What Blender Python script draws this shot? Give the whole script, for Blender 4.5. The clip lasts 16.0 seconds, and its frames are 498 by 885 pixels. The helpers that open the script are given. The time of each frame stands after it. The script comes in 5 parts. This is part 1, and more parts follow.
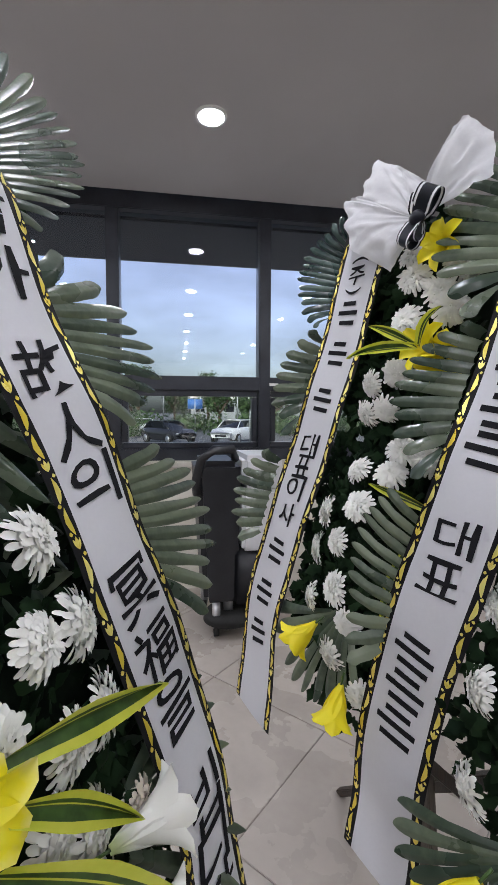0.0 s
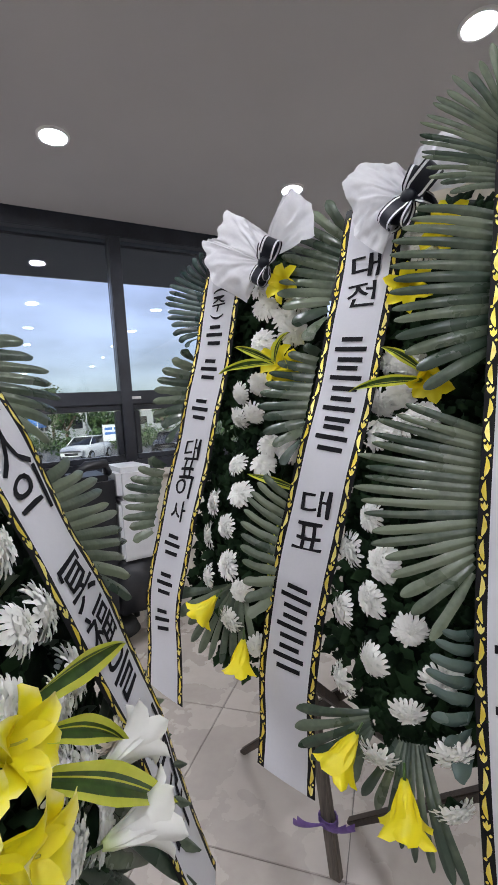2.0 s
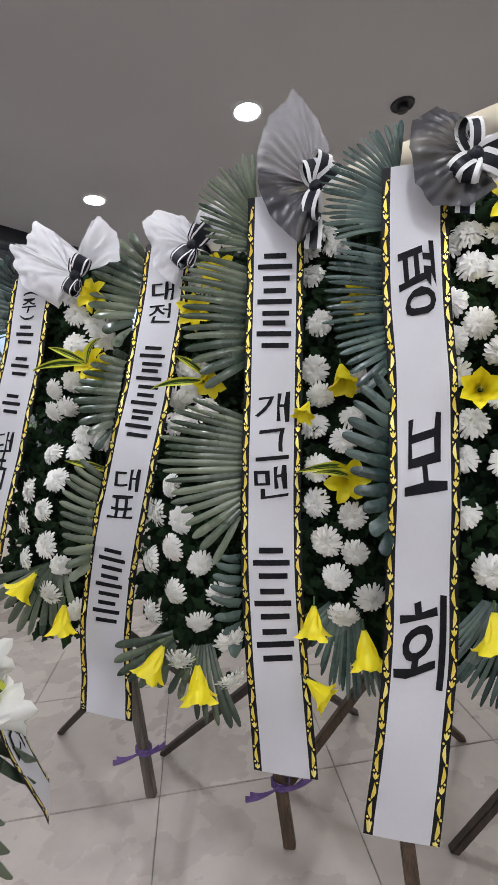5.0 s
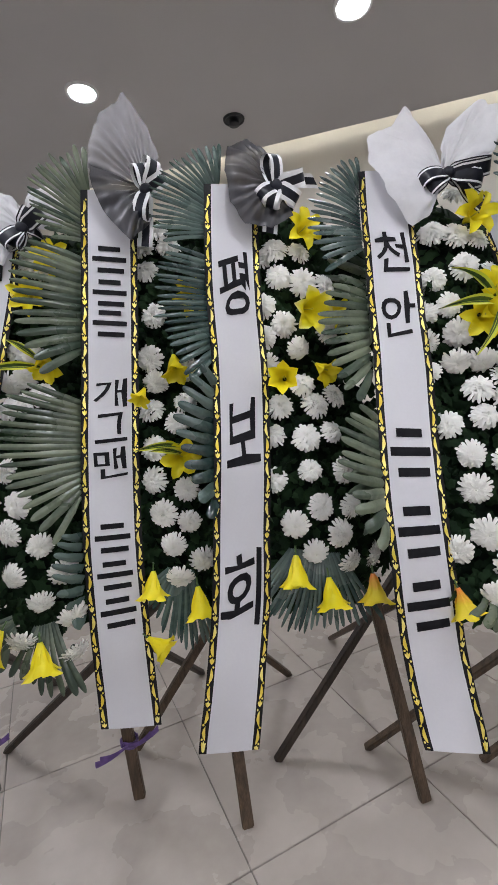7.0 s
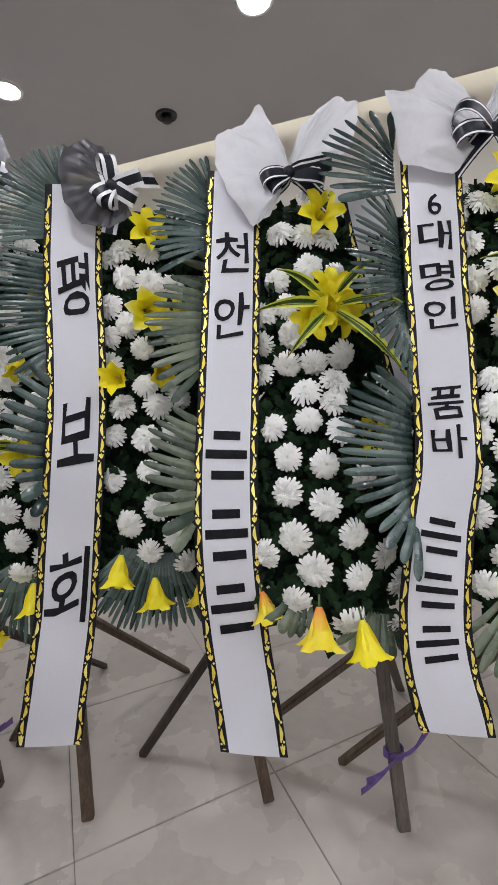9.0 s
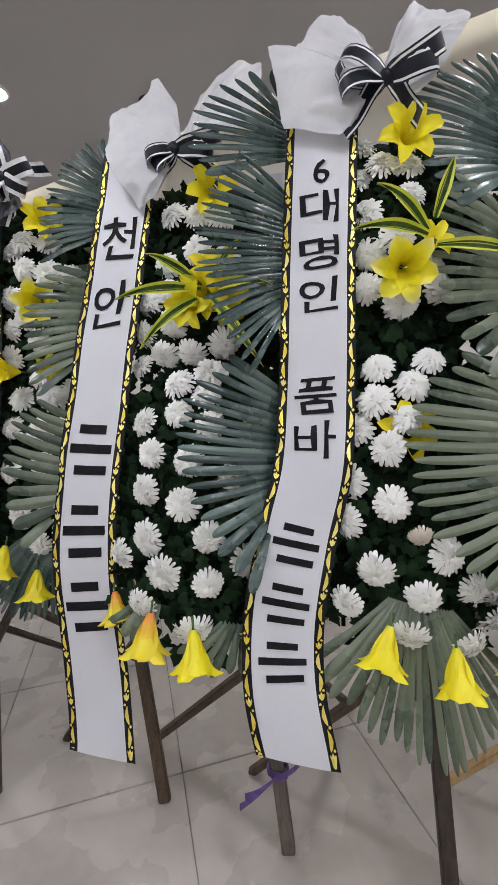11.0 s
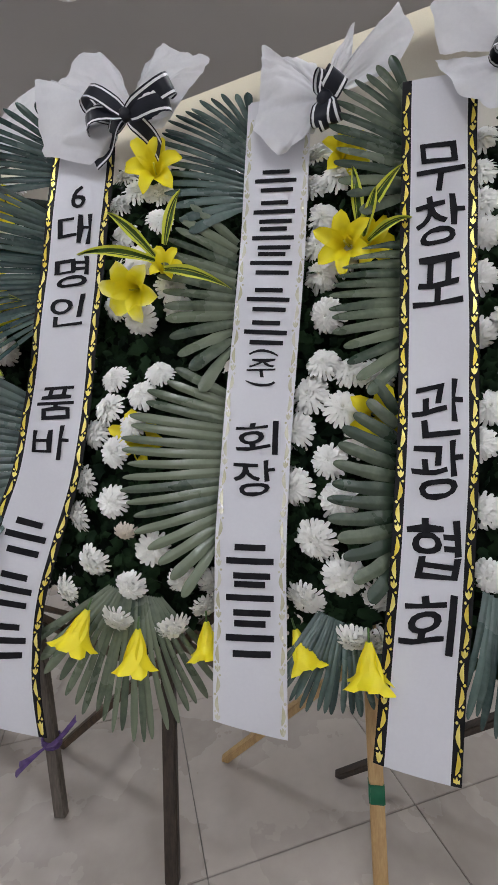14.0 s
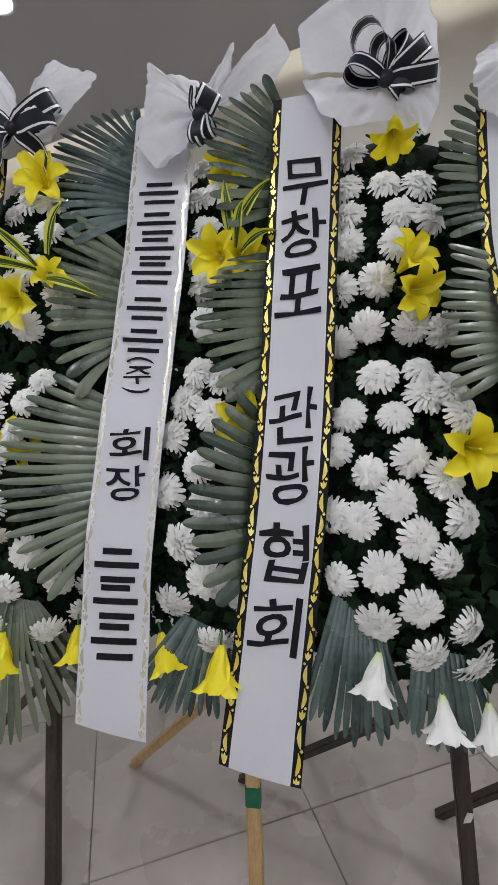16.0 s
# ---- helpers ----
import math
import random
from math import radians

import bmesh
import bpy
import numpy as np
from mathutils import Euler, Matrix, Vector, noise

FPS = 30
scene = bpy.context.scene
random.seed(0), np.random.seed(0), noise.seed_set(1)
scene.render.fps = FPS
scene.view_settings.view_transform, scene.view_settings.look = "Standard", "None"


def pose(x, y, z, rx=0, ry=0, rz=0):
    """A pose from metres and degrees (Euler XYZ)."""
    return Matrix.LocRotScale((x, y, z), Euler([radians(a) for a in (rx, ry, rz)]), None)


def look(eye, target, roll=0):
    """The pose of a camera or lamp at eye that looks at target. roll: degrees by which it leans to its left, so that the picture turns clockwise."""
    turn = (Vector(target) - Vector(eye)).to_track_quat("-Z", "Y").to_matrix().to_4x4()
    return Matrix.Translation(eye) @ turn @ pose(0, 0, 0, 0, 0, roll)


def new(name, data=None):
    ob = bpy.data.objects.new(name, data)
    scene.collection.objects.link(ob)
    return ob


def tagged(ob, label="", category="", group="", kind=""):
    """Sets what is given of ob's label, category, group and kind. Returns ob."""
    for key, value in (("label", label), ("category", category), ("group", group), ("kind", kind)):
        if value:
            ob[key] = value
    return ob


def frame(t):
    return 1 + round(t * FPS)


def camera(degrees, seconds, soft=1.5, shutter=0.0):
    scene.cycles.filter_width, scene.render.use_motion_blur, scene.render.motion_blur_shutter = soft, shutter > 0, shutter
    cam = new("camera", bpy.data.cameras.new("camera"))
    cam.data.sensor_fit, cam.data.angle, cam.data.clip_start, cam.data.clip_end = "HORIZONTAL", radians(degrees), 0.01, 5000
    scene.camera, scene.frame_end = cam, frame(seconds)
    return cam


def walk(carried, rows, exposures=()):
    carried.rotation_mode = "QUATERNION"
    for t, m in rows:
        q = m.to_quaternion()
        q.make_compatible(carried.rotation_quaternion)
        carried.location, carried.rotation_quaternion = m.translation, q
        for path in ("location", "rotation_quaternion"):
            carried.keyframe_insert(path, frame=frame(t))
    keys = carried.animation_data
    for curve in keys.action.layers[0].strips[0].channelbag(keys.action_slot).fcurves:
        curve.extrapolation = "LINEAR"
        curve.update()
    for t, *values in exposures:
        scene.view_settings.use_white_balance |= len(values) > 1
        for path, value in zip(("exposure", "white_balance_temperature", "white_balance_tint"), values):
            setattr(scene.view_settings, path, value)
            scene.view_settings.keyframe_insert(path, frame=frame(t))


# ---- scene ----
cam = camera(59.8, 16.0)
PATH = [
    (0, (0.362, 0.473, 1.29), (-0.842, 2.064, 1.155), 0.3),
    (0.5, (0.352, 0.463, 1.29), (-0.745, 2.131, 1.183), -0.3),
    (1, (0.361, 0.416, 1.305), (-0.612, 2.161, 1.202), -0.9),
    (1.5, (0.391, 0.332, 1.285), (-0.438, 2.149, 1.184), -2.5),
    (2, (0.378, 0.282, 1.289), (-0.248, 2.178, 1.175), -4.0),
    (2.5, (0.344, 0.248, 1.271), (-0.068, 2.202, 1.168), -5.0),
    (3, (0.31, 0.207, 1.26), (0.073, 2.19, 1.162), -5.1),
    (3.2, (0.307, 0.198, 1.256), (0.119, 2.187, 1.164), -5.0),
    (5.3, (0.427, -0.015, 1.25), (0.738, 1.954, 1.083), -3.6),
    (5.5, (0.436, -0.032, 1.247), (0.795, 1.927, 1.063), -3.5),
    (6, (0.444, -0.065, 1.242), (0.916, 1.868, 1.036), -3.1),
    (6.5, (0.427, -0.086, 1.239), (1.071, 1.794, 1.015), -3.2),
    (7, (0.425, -0.124, 1.231), (1.285, 1.668, 1.008), -3.5),
    (7.5, (0.49, -0.216, 1.233), (1.393, 1.552, 0.99), -3.0),
    (8, (0.589, -0.302, 1.22), (1.503, 1.457, 0.956), -2.5),
    (8.5, (0.738, -0.328, 1.216), (1.616, 1.452, 0.974), -2.5),
    (9, (0.865, -0.332, 1.221), (1.669, 1.483, 0.979), -2.8),
    (9.2, (0.912, -0.348, 1.22), (1.678, 1.483, 0.973), -2.9),
    (11.5, (1.431, -0.511, 1.202), (1.936, 1.403, 0.918), -3.0),
    (12, (1.507, -0.642, 1.208), (2.019, 1.267, 0.904), -2.7),
    (12.5, (1.587, -0.711, 1.205), (2.153, 1.181, 0.888), -2.2),
    (13, (1.701, -0.672, 1.208), (2.29, 1.213, 0.891), -1.9),
    (13.5, (1.799, -0.637, 1.212), (2.364, 1.256, 0.898), -2.1),
    (14, (1.877, -0.694, 1.217), (2.429, 1.204, 0.915), -1.6),
    (14.5, (1.948, -0.816, 1.219), (2.518, 1.077, 0.914), -1.0),
    (15, (2.001, -0.863, 1.213), (2.559, 1.034, 0.909), -0.7),
    (15.5, (2.068, -0.803, 1.212), (2.633, 1.094, 0.925), -0.8),
    (16, (2.138, -0.793, 1.212), (2.711, 1.104, 0.938), -1.3),
]
walk(cam, [(t, look(eye, target, roll)) for t, eye, target, roll in PATH], exposures=[(0, -0.10, 6200, 11), (1.5, -0.03, 6200, 11), (3, 0.05, 6220, 11), (6, 0.11, 6270, 11), (7, 0.0, 6260, 11), (9, -0.03, 6250, 11), (11.5, -0.06, 6230, 10), (12, -0.06, 6220, 10), (12.7, -0.20, 6220, 10), (16, -0.30, 6160, 10)])

# ---- light ----
world = bpy.data.worlds.new("world")
scene.world = world
world.use_nodes = True
wn = world.node_tree.nodes
wl = world.node_tree.links
sky = wn.new("ShaderNodeTexSky")
sky.sky_type = 'NISHITA'
sky.sun_disc = False
sky.sun_elevation, sky.sun_rotation = radians(28), radians(150)
sky.air_density, sky.dust_density, sky.ozone_density = 1.0, 4.5, 1.2
pale = wn.new("ShaderNodeHueSaturation")
pale.inputs["Hue"].default_value = 0.53
pale.inputs["Saturation"].default_value = 0.70
wl.new(sky.outputs[0], pale.inputs["Color"])
cloud = wn.new("ShaderNodeTexNoise")
cloud.inputs["Scale"].default_value, cloud.inputs["Detail"].default_value = 3.5, 5
cmap = wn.new("ShaderNodeMapping")
cmap.inputs["Scale"].default_value = (1, 1, 3)
wl.new(wn.new("ShaderNodeTexCoord").outputs["Generated"], cmap.inputs[0])
wl.new(cmap.outputs[0], cloud.inputs[0])
lift = wn.new("ShaderNodeMapRange")
lift.inputs[1].default_value, lift.inputs[2].default_value = 0.3, 0.7
lift.inputs[3].default_value, lift.inputs[4].default_value = 0.75, 1.3
wl.new(cloud.outputs[0], lift.inputs[0])
wl.new(lift.outputs[0], pale.inputs["Value"])
wl.new(pale.outputs[0], wn["Background"].inputs[0])
wn["Background"].inputs[1].default_value = 0.26
sun_data = bpy.data.lights.new("sun", 'SUN')
sun_data.energy, sun_data.angle, sun_data.color = 0.8, radians(12), (1.0, 0.96, 0.9)
sun = new("sun", sun_data)
sun.matrix_world = look((0, 0, 30), (-12, 18, 0))
scene.view_settings.exposure = 0.0
LAMP, COVE = 222.0, 9.0

# ---- materials ----
def nodes_of(name):
    m = bpy.data.materials.new(name)
    m.use_nodes = True
    return m, m.node_tree.nodes, m.node_tree.links, m.node_tree.nodes["Principled BSDF"]

def paint(name, c1, c2, scale=8.0, rough=0.5, metal=0.0, bump=0.15, fine=60.0, stretch=(1, 1, 1), trans=0.0, island=0.0, obj=0.0, spec=0.5, space="Object", detail=5, sheen=1.0):
    """Two-tone surface with a broad and a fine variation, relief and a gloss that varies a little."""
    m, n, l, b = nodes_of(name)
    co = n.new("ShaderNodeTexCoord")
    mp = n.new("ShaderNodeMapping")
    mp.inputs["Scale"].default_value = stretch
    l.new(n.new("ShaderNodeNewGeometry").outputs["Position"] if space == "World" else co.outputs[space], mp.inputs[0])
    a = n.new("ShaderNodeTexNoise"); a.inputs["Scale"].default_value = scale; a.inputs["Detail"].default_value = detail
    f = n.new("ShaderNodeTexNoise"); f.inputs["Scale"].default_value = fine; f.inputs["Detail"].default_value = 3
    l.new(mp.outputs[0], a.inputs[0]); l.new(mp.outputs[0], f.inputs[0])
    ad = n.new("ShaderNodeMath"); ad.operation = 'MULTIPLY_ADD'; ad.inputs[1].default_value = 0.35
    l.new(f.outputs[0], ad.inputs[0]); l.new(a.outputs[0], ad.inputs[2])
    last = ad.outputs[0]
    for amount, kind, out in ((island, "ShaderNodeNewGeometry", "Random Per Island"), (obj, "ShaderNodeObjectInfo", "Random")):
        if amount:
            g = n.new(kind)
            k = n.new("ShaderNodeMath"); k.operation = 'MULTIPLY_ADD'; k.inputs[1].default_value = amount
            l.new(g.outputs[out], k.inputs[0]); l.new(last, k.inputs[2])
            s2 = n.new("ShaderNodeMath"); s2.operation = 'SUBTRACT'; s2.inputs[1].default_value = amount / 2
            l.new(k.outputs[0], s2.inputs[0]); last = s2.outputs[0]
    r = n.new("ShaderNodeValToRGB")
    r.color_ramp.interpolation = 'EASE'
    r.color_ramp.elements[0].position, r.color_ramp.elements[1].position = 0.36, 0.98
    r.color_ramp.elements[0].color, r.color_ramp.elements[1].color = (*c1, 1), (*c2, 1)
    l.new(last, r.inputs[0]); l.new(r.outputs[0], b.inputs["Base Color"])
    rr = n.new("ShaderNodeMapRange"); rr.inputs[3].default_value, rr.inputs[4].default_value = max(0.02, rough - 0.08 * sheen), min(1, rough + 0.12 * sheen)
    l.new(a.outputs[0], rr.inputs[0]); l.new(rr.outputs[0], b.inputs["Roughness"])
    b.inputs["Metallic"].default_value = metal
    b.inputs["Specular IOR Level"].default_value = spec
    if bump:
        bp = n.new("ShaderNodeBump"); bp.inputs["Strength"].default_value = bump; bp.inputs["Distance"].default_value = 0.002
        l.new(f.outputs[0], bp.inputs["Height"]); l.new(bp.outputs[0], b.inputs["Normal"])
    if trans:
        t = n.new("ShaderNodeBsdfTranslucent"); l.new(r.outputs[0], t.inputs[0])
        mx = n.new("ShaderNodeMixShader"); mx.inputs[0].default_value = trans
        l.new(b.outputs[0], mx.inputs[1]); l.new(t.outputs[0], mx.inputs[2]); l.new(mx.outputs[0], n["Material Output"].inputs[0])
    return m

def flower_white(name, rim, core):
    m, n, l, b = nodes_of(name)
    co = n.new("ShaderNodeTexCoord")
    ln = n.new("ShaderNodeVectorMath"); ln.operation = 'LENGTH'
    l.new(co.outputs["Object"], ln.inputs[0])
    r = n.new("ShaderNodeValToRGB"); r.color_ramp.elements[0].position, r.color_ramp.elements[1].position = 0.004, 0.022
    r.color_ramp.elements[0].color, r.color_ramp.elements[1].color = (*core, 1), (*rim, 1)
    l.new(ln.outputs["Value"], r.inputs[0])
    g = n.new("ShaderNodeNewGeometry")
    k = n.new("ShaderNodeMapRange"); k.inputs[3].default_value, k.inputs[4].default_value = 0.97, 1.0
    l.new(g.outputs["Random Per Island"], k.inputs[0])
    mu = n.new("ShaderNodeMix"); mu.data_type = 'RGBA'; mu.blend_type = 'MULTIPLY'; mu.inputs[0].default_value = 1.0
    l.new(r.outputs[0], mu.inputs[6]); l.new(k.outputs[0], mu.inputs[7])
    l.new(mu.outputs[2], b.inputs["Base Color"])
    b.inputs["Roughness"].default_value = 0.55
    t = n.new("ShaderNodeBsdfTranslucent"); l.new(mu.outputs[2], t.inputs[0])
    mx = n.new("ShaderNodeMixShader"); mx.inputs[0].default_value = 0.12
    l.new(b.outputs[0], mx.inputs[1]); l.new(t.outputs[0], mx.inputs[2]); l.new(mx.outputs[0], n["Material Output"].inputs[0])
    return m

def lily_paint(name, throat, tip, edge_at=(0.05, 0.12)):
    m, n, l, b = nodes_of(name)
    co = n.new("ShaderNodeTexCoord")
    ln = n.new("ShaderNodeVectorMath"); ln.operation = 'LENGTH'
    l.new(co.outputs["Object"], ln.inputs[0])
    ns = n.new("ShaderNodeTexNoise"); ns.inputs["Scale"].default_value = 45
    l.new(co.outputs["Object"], ns.inputs[0])
    ma = n.new("ShaderNodeMath"); ma.operation = 'MULTIPLY_ADD'; ma.inputs[1].default_value = 0.03
    l.new(ns.outputs[0], ma.inputs[0]); l.new(ln.outputs["Value"], ma.inputs[2])
    r = n.new("ShaderNodeValToRGB"); r.color_ramp.elements[0].position, r.color_ramp.elements[1].position = edge_at
    r.color_ramp.elements[0].color, r.color_ramp.elements[1].color = (*throat, 1), (*tip, 1)
    l.new(ma.outputs[0], r.inputs[0]); l.new(r.outputs[0], b.inputs["Base Color"])
    b.inputs["Roughness"].default_value = 0.42
    bp = n.new("ShaderNodeBump"); bp.inputs["Strength"].default_value = 0.2; bp.inputs["Distance"].default_value = 0.002
    l.new(ns.outputs[0], bp.inputs["Height"]); l.new(bp.outputs[0], b.inputs["Normal"])
    t = n.new("ShaderNodeBsdfTranslucent"); l.new(r.outputs[0], t.inputs[0])
    mx = n.new("ShaderNodeMixShader"); mx.inputs[0].default_value = 0.2
    l.new(b.outputs[0], mx.inputs[1]); l.new(t.outputs[0], mx.inputs[2]); l.new(mx.outputs[0], n["Material Output"].inputs[0])
    return m

def glowing(name, colour, strength):
    m, n, l, b = nodes_of(name)
    b.inputs["Base Color"].default_value = (*colour, 1)
    b.inputs["Emission Color"].default_value = (*colour, 1)
    b.inputs["Emission Strength"].default_value = strength
    return m

def clear_glass(name):
    m, n, l, b = nodes_of(name)
    tr = n.new("ShaderNodeBsdfTransparent"); tr.inputs[0].default_value = (0.86, 0.9, 0.92, 1)
    gl = n.new("ShaderNodeBsdfGlossy"); gl.inputs["Roughness"].default_value = 0.01
    fr = n.new("ShaderNodeFresnel"); fr.inputs[0].default_value = 1.7
    mx = n.new("ShaderNodeMixShader")
    l.new(fr.outputs[0], mx.inputs[0]); l.new(tr.outputs[0], mx.inputs[1]); l.new(gl.outputs[0], mx.inputs[2])
    l.new(mx.outputs[0], n["Material Output"].inputs[0])
    return m

def tulle(name, colour, thin, thick):
    m, n, l, b = nodes_of(name)
    b.inputs["Base Color"].default_value = (*colour, 1); b.inputs["Roughness"].default_value = 0.38
    tr = n.new("ShaderNodeBsdfTransparent")
    ns = n.new("ShaderNodeTexNoise"); ns.inputs["Scale"].default_value = 14
    co = n.new("ShaderNodeTexCoord"); l.new(co.outputs["Object"], ns.inputs[0])
    mr = n.new("ShaderNodeMapRange"); mr.inputs[3].default_value, mr.inputs[4].default_value = thin, thick
    l.new(ns.outputs[0], mr.inputs[0])
    mx = n.new("ShaderNodeMixShader")
    l.new(mr.outputs[0], mx.inputs[0]); l.new(tr.outputs[0], mx.inputs[1]); l.new(b.outputs[0], mx.inputs[2])
    l.new(mx.outputs[0], n["Material Output"].inputs[0])
    return m

M = dict(
    tile=paint("polished_tile", (0.382, 0.340, 0.303), (0.458, 0.414, 0.373), 4.0, 0.27, bump=0.02, fine=30, obj=0.16, space="World", detail=6, sheen=0.2),
    grout=paint("grout", (0.16, 0.15, 0.14), (0.24, 0.23, 0.21), 20, 0.9),
    ceiling=paint("ceiling_paint", (0.492, 0.480, 0.496), (0.552, 0.540, 0.556), 1.2, 0.8, bump=0.05, fine=200),
    wall=paint("wall_paint", (0.66, 0.63, 0.55), (0.74, 0.71, 0.63), 1.5, 0.75, bump=0.05, fine=150),
    frame=paint("window_frame", (0.012, 0.014, 0.02), (0.03, 0.034, 0.045), 6, 0.35, bump=0.03),
    sill=paint("sill_stone", (0.45, 0.42, 0.37), (0.6, 0.57, 0.51), 5, 0.5),
    glass=clear_glass("window_glass"),
    white=flower_white("petal_white", (0.97, 0.968, 0.93), (0.94, 0.94, 0.80)),
    brown=flower_white("petal_wilted", (0.80, 0.73, 0.64), (0.5, 0.3, 0.14)),
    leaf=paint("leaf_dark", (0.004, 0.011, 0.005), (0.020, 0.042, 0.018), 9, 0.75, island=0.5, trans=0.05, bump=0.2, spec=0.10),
    # near-black: the deep shade between flower heads is put into the backing colour
    backing=paint("backing_shade", (0.003, 0.006, 0.004), (0.010, 0.017, 0.010), 20, 0.95, bump=0.6, fine=90, spec=0.1),
    palm=paint("palm_leaf", (0.030, 0.052, 0.034), (0.150, 0.182, 0.120), 7, 0.27, island=0.45, obj=0.35, bump=0.35, fine=70, trans=0.06, spec=0.6),
    palm_blue=paint("palm_leaf_blue", (0.015, 0.036, 0.034), (0.092, 0.140, 0.124), 7, 0.25, island=0.45, obj=0.35, bump=0.35, fine=70, trans=0.05, spec=0.65),
    band_green=paint("band_leaf_green", (0.012, 0.04, 0.008), (0.07, 0.14, 0.03), 40, 0.32, bump=0.2),
    band_yellow=paint("band_leaf_edge", (0.58, 0.64, 0.04), (0.76, 0.78, 0.12), 12, 0.4, trans=0.15),
    lily=lily_paint("lily_yellow", (0.70, 0.70, 0.03), (0.92, 0.80, 0.015), (0.006, 0.03)),
    lily_pale=lily_paint("lily_yellow_white", (0.92, 0.82, 0.015), (0.90, 0.88, 0.62), (0.125, 0.165)),
    lily_orange=lily_paint("lily_yellow_orange", (0.86, 0.30, 0.06), (0.88, 0.72, 0.03), (0.02, 0.06)),
    lily_white=lily_paint("lily_white", (0.55, 0.68, 0.2), (0.86, 0.86, 0.82), (0.012, 0.045)),
    stamen=paint("stamen", (0.50, 0.50, 0.05), (0.68, 0.62, 0.08), 30, 0.6),
    satin=paint("ribbon_satin", (0.575, 0.575, 0.615), (0.625, 0.625, 0.66), 3, 0.42, bump=0.05, fine=160),
    ink=paint("ribbon_ink", (0.008, 0.008, 0.010), (0.016, 0.016, 0.019), 30, 0.75, bump=0.0, spec=0.12),
    border=paint("ribbon_border", (0.006, 0.006, 0.007), (0.014, 0.014, 0.016), 20, 0.5, bump=0.05, spec=0.15),
    gold=paint("gold_foil", (0.80, 0.62, 0.07), (0.95, 0.84, 0.28), 30, 0.30, metal=0.55, bump=0.3, island=0.5),
    silver=paint("pale_foil", (0.62, 0.60, 0.42), (0.86, 0.84, 0.70), 30, 0.22, metal=0.35, bump=0.3, island=0.5),
    bowwhite=paint("bow_stripe", (0.72, 0.73, 0.75), (0.85, 0.85, 0.87), 20, 0.25, bump=0.1),
    bowblack=paint("bow_black", (0.004, 0.005, 0.009), (0.012, 0.014, 0.024), 20, 0.36, bump=0.1, spec=0.3),
    paper=paint("wrap_paper", (0.70, 0.70, 0.73), (0.78, 0.78, 0.80), 14, 0.7, bump=0.25, fine=120, trans=0.3),
    tulle=tulle("black_tulle", (0.030, 0.030, 0.036), 0.80, 0.99),
    net=tulle("grey_tulle", (0.34, 0.34, 0.37), 0.40, 0.72),
    wood_dark=paint("wood_dark", (0.018, 0.013, 0.010), (0.06, 0.042, 0.03), 10, 0.55, stretch=(8, 8, 0.7), bump=0.4, fine=40),
    wood_brown=paint("wood_brown", (0.040, 0.026, 0.016), (0.125, 0.082, 0.050), 10, 0.55, stretch=(8, 8, 0.7), bump=0.4, fine=40),
    wood_grey=paint("wood_grey", (0.065, 0.055, 0.045), (0.155, 0.13, 0.11), 10, 0.7, stretch=(8, 8, 0.7), bump=0.4, fine=40),
    wood_pale=paint("wood_pale", (0.42, 0.26, 0.11), (0.58, 0.40, 0.19), 10, 0.5, stretch=(8, 8, 0.7), bump=0.3, fine=40),
    purple=paint("purple_string", (0.07, 0.035, 0.15), (0.16, 0.09, 0.30), 40, 0.4, bump=0.4),
    tape=paint("green_tape", (0.0, 0.10, 0.045), (0.01, 0.16, 0.08), 20, 0.3),
    sticker=paint("sticker", (0.6, 0.6, 0.58), (0.75, 0.75, 0.72), 40, 0.5),
    asphalt=paint("asphalt", (0.10, 0.10, 0.105), (0.17, 0.17, 0.175), 0.4, 0.9, bump=0.3, fine=8),
    hedge=paint("hedge_leaf", (0.02, 0.05, 0.015), (0.07, 0.12, 0.04), 0.7, 0.7, island=0.6, bump=0),
    carwhite=paint("car_white", (0.72, 0.73, 0.75), (0.78, 0.79, 0.8), 1, 0.15, bump=0),
    cardark=paint("car_dark", (0.012, 0.013, 0.016), (0.025, 0.026, 0.03), 1, 0.12, bump=0),
    carglass=paint("car_glass", (0.01, 0.012, 0.015), (0.02, 0.024, 0.03), 1, 0.05, bump=0),
    rubber=paint("rubber", (0.01, 0.01, 0.01), (0.025, 0.025, 0.025), 12, 0.8),
    metal=paint("grey_metal", (0.42, 0.43, 0.45), (0.55, 0.56, 0.58), 6, 0.35, metal=0.9, bump=0.05),
    plastic_black=paint("plastic_black", (0.010, 0.011, 0.014), (0.022, 0.023, 0.028), 9, 0.4, bump=0.1),
    plastic_white=paint("plastic_white", (0.60, 0.61, 0.63), (0.70, 0.71, 0.73), 5, 0.4, bump=0.05),
    blue=paint("sign_blue", (0.03, 0.12, 0.40), (0.05, 0.18, 0.5), 3, 0.5),
    banner=paint("banner_sheet", (0.62, 0.66, 0.70), (0.76, 0.78, 0.80), 3, 0.6),
    far=paint("far_building", (0.26, 0.28, 0.29), (0.38, 0.40, 0.41), 0.6, 0.8),
    lampglow=glowing("lamp_glow", (0.975, 0.965, 1.0), LAMP),
    coveglow=glowing("cove_glow", (1.0, 0.93, 0.78), COVE),
    lamprim=paint("lamp_rim", (0.7, 0.7, 0.7), (0.78, 0.78, 0.78), 9, 0.4),
)

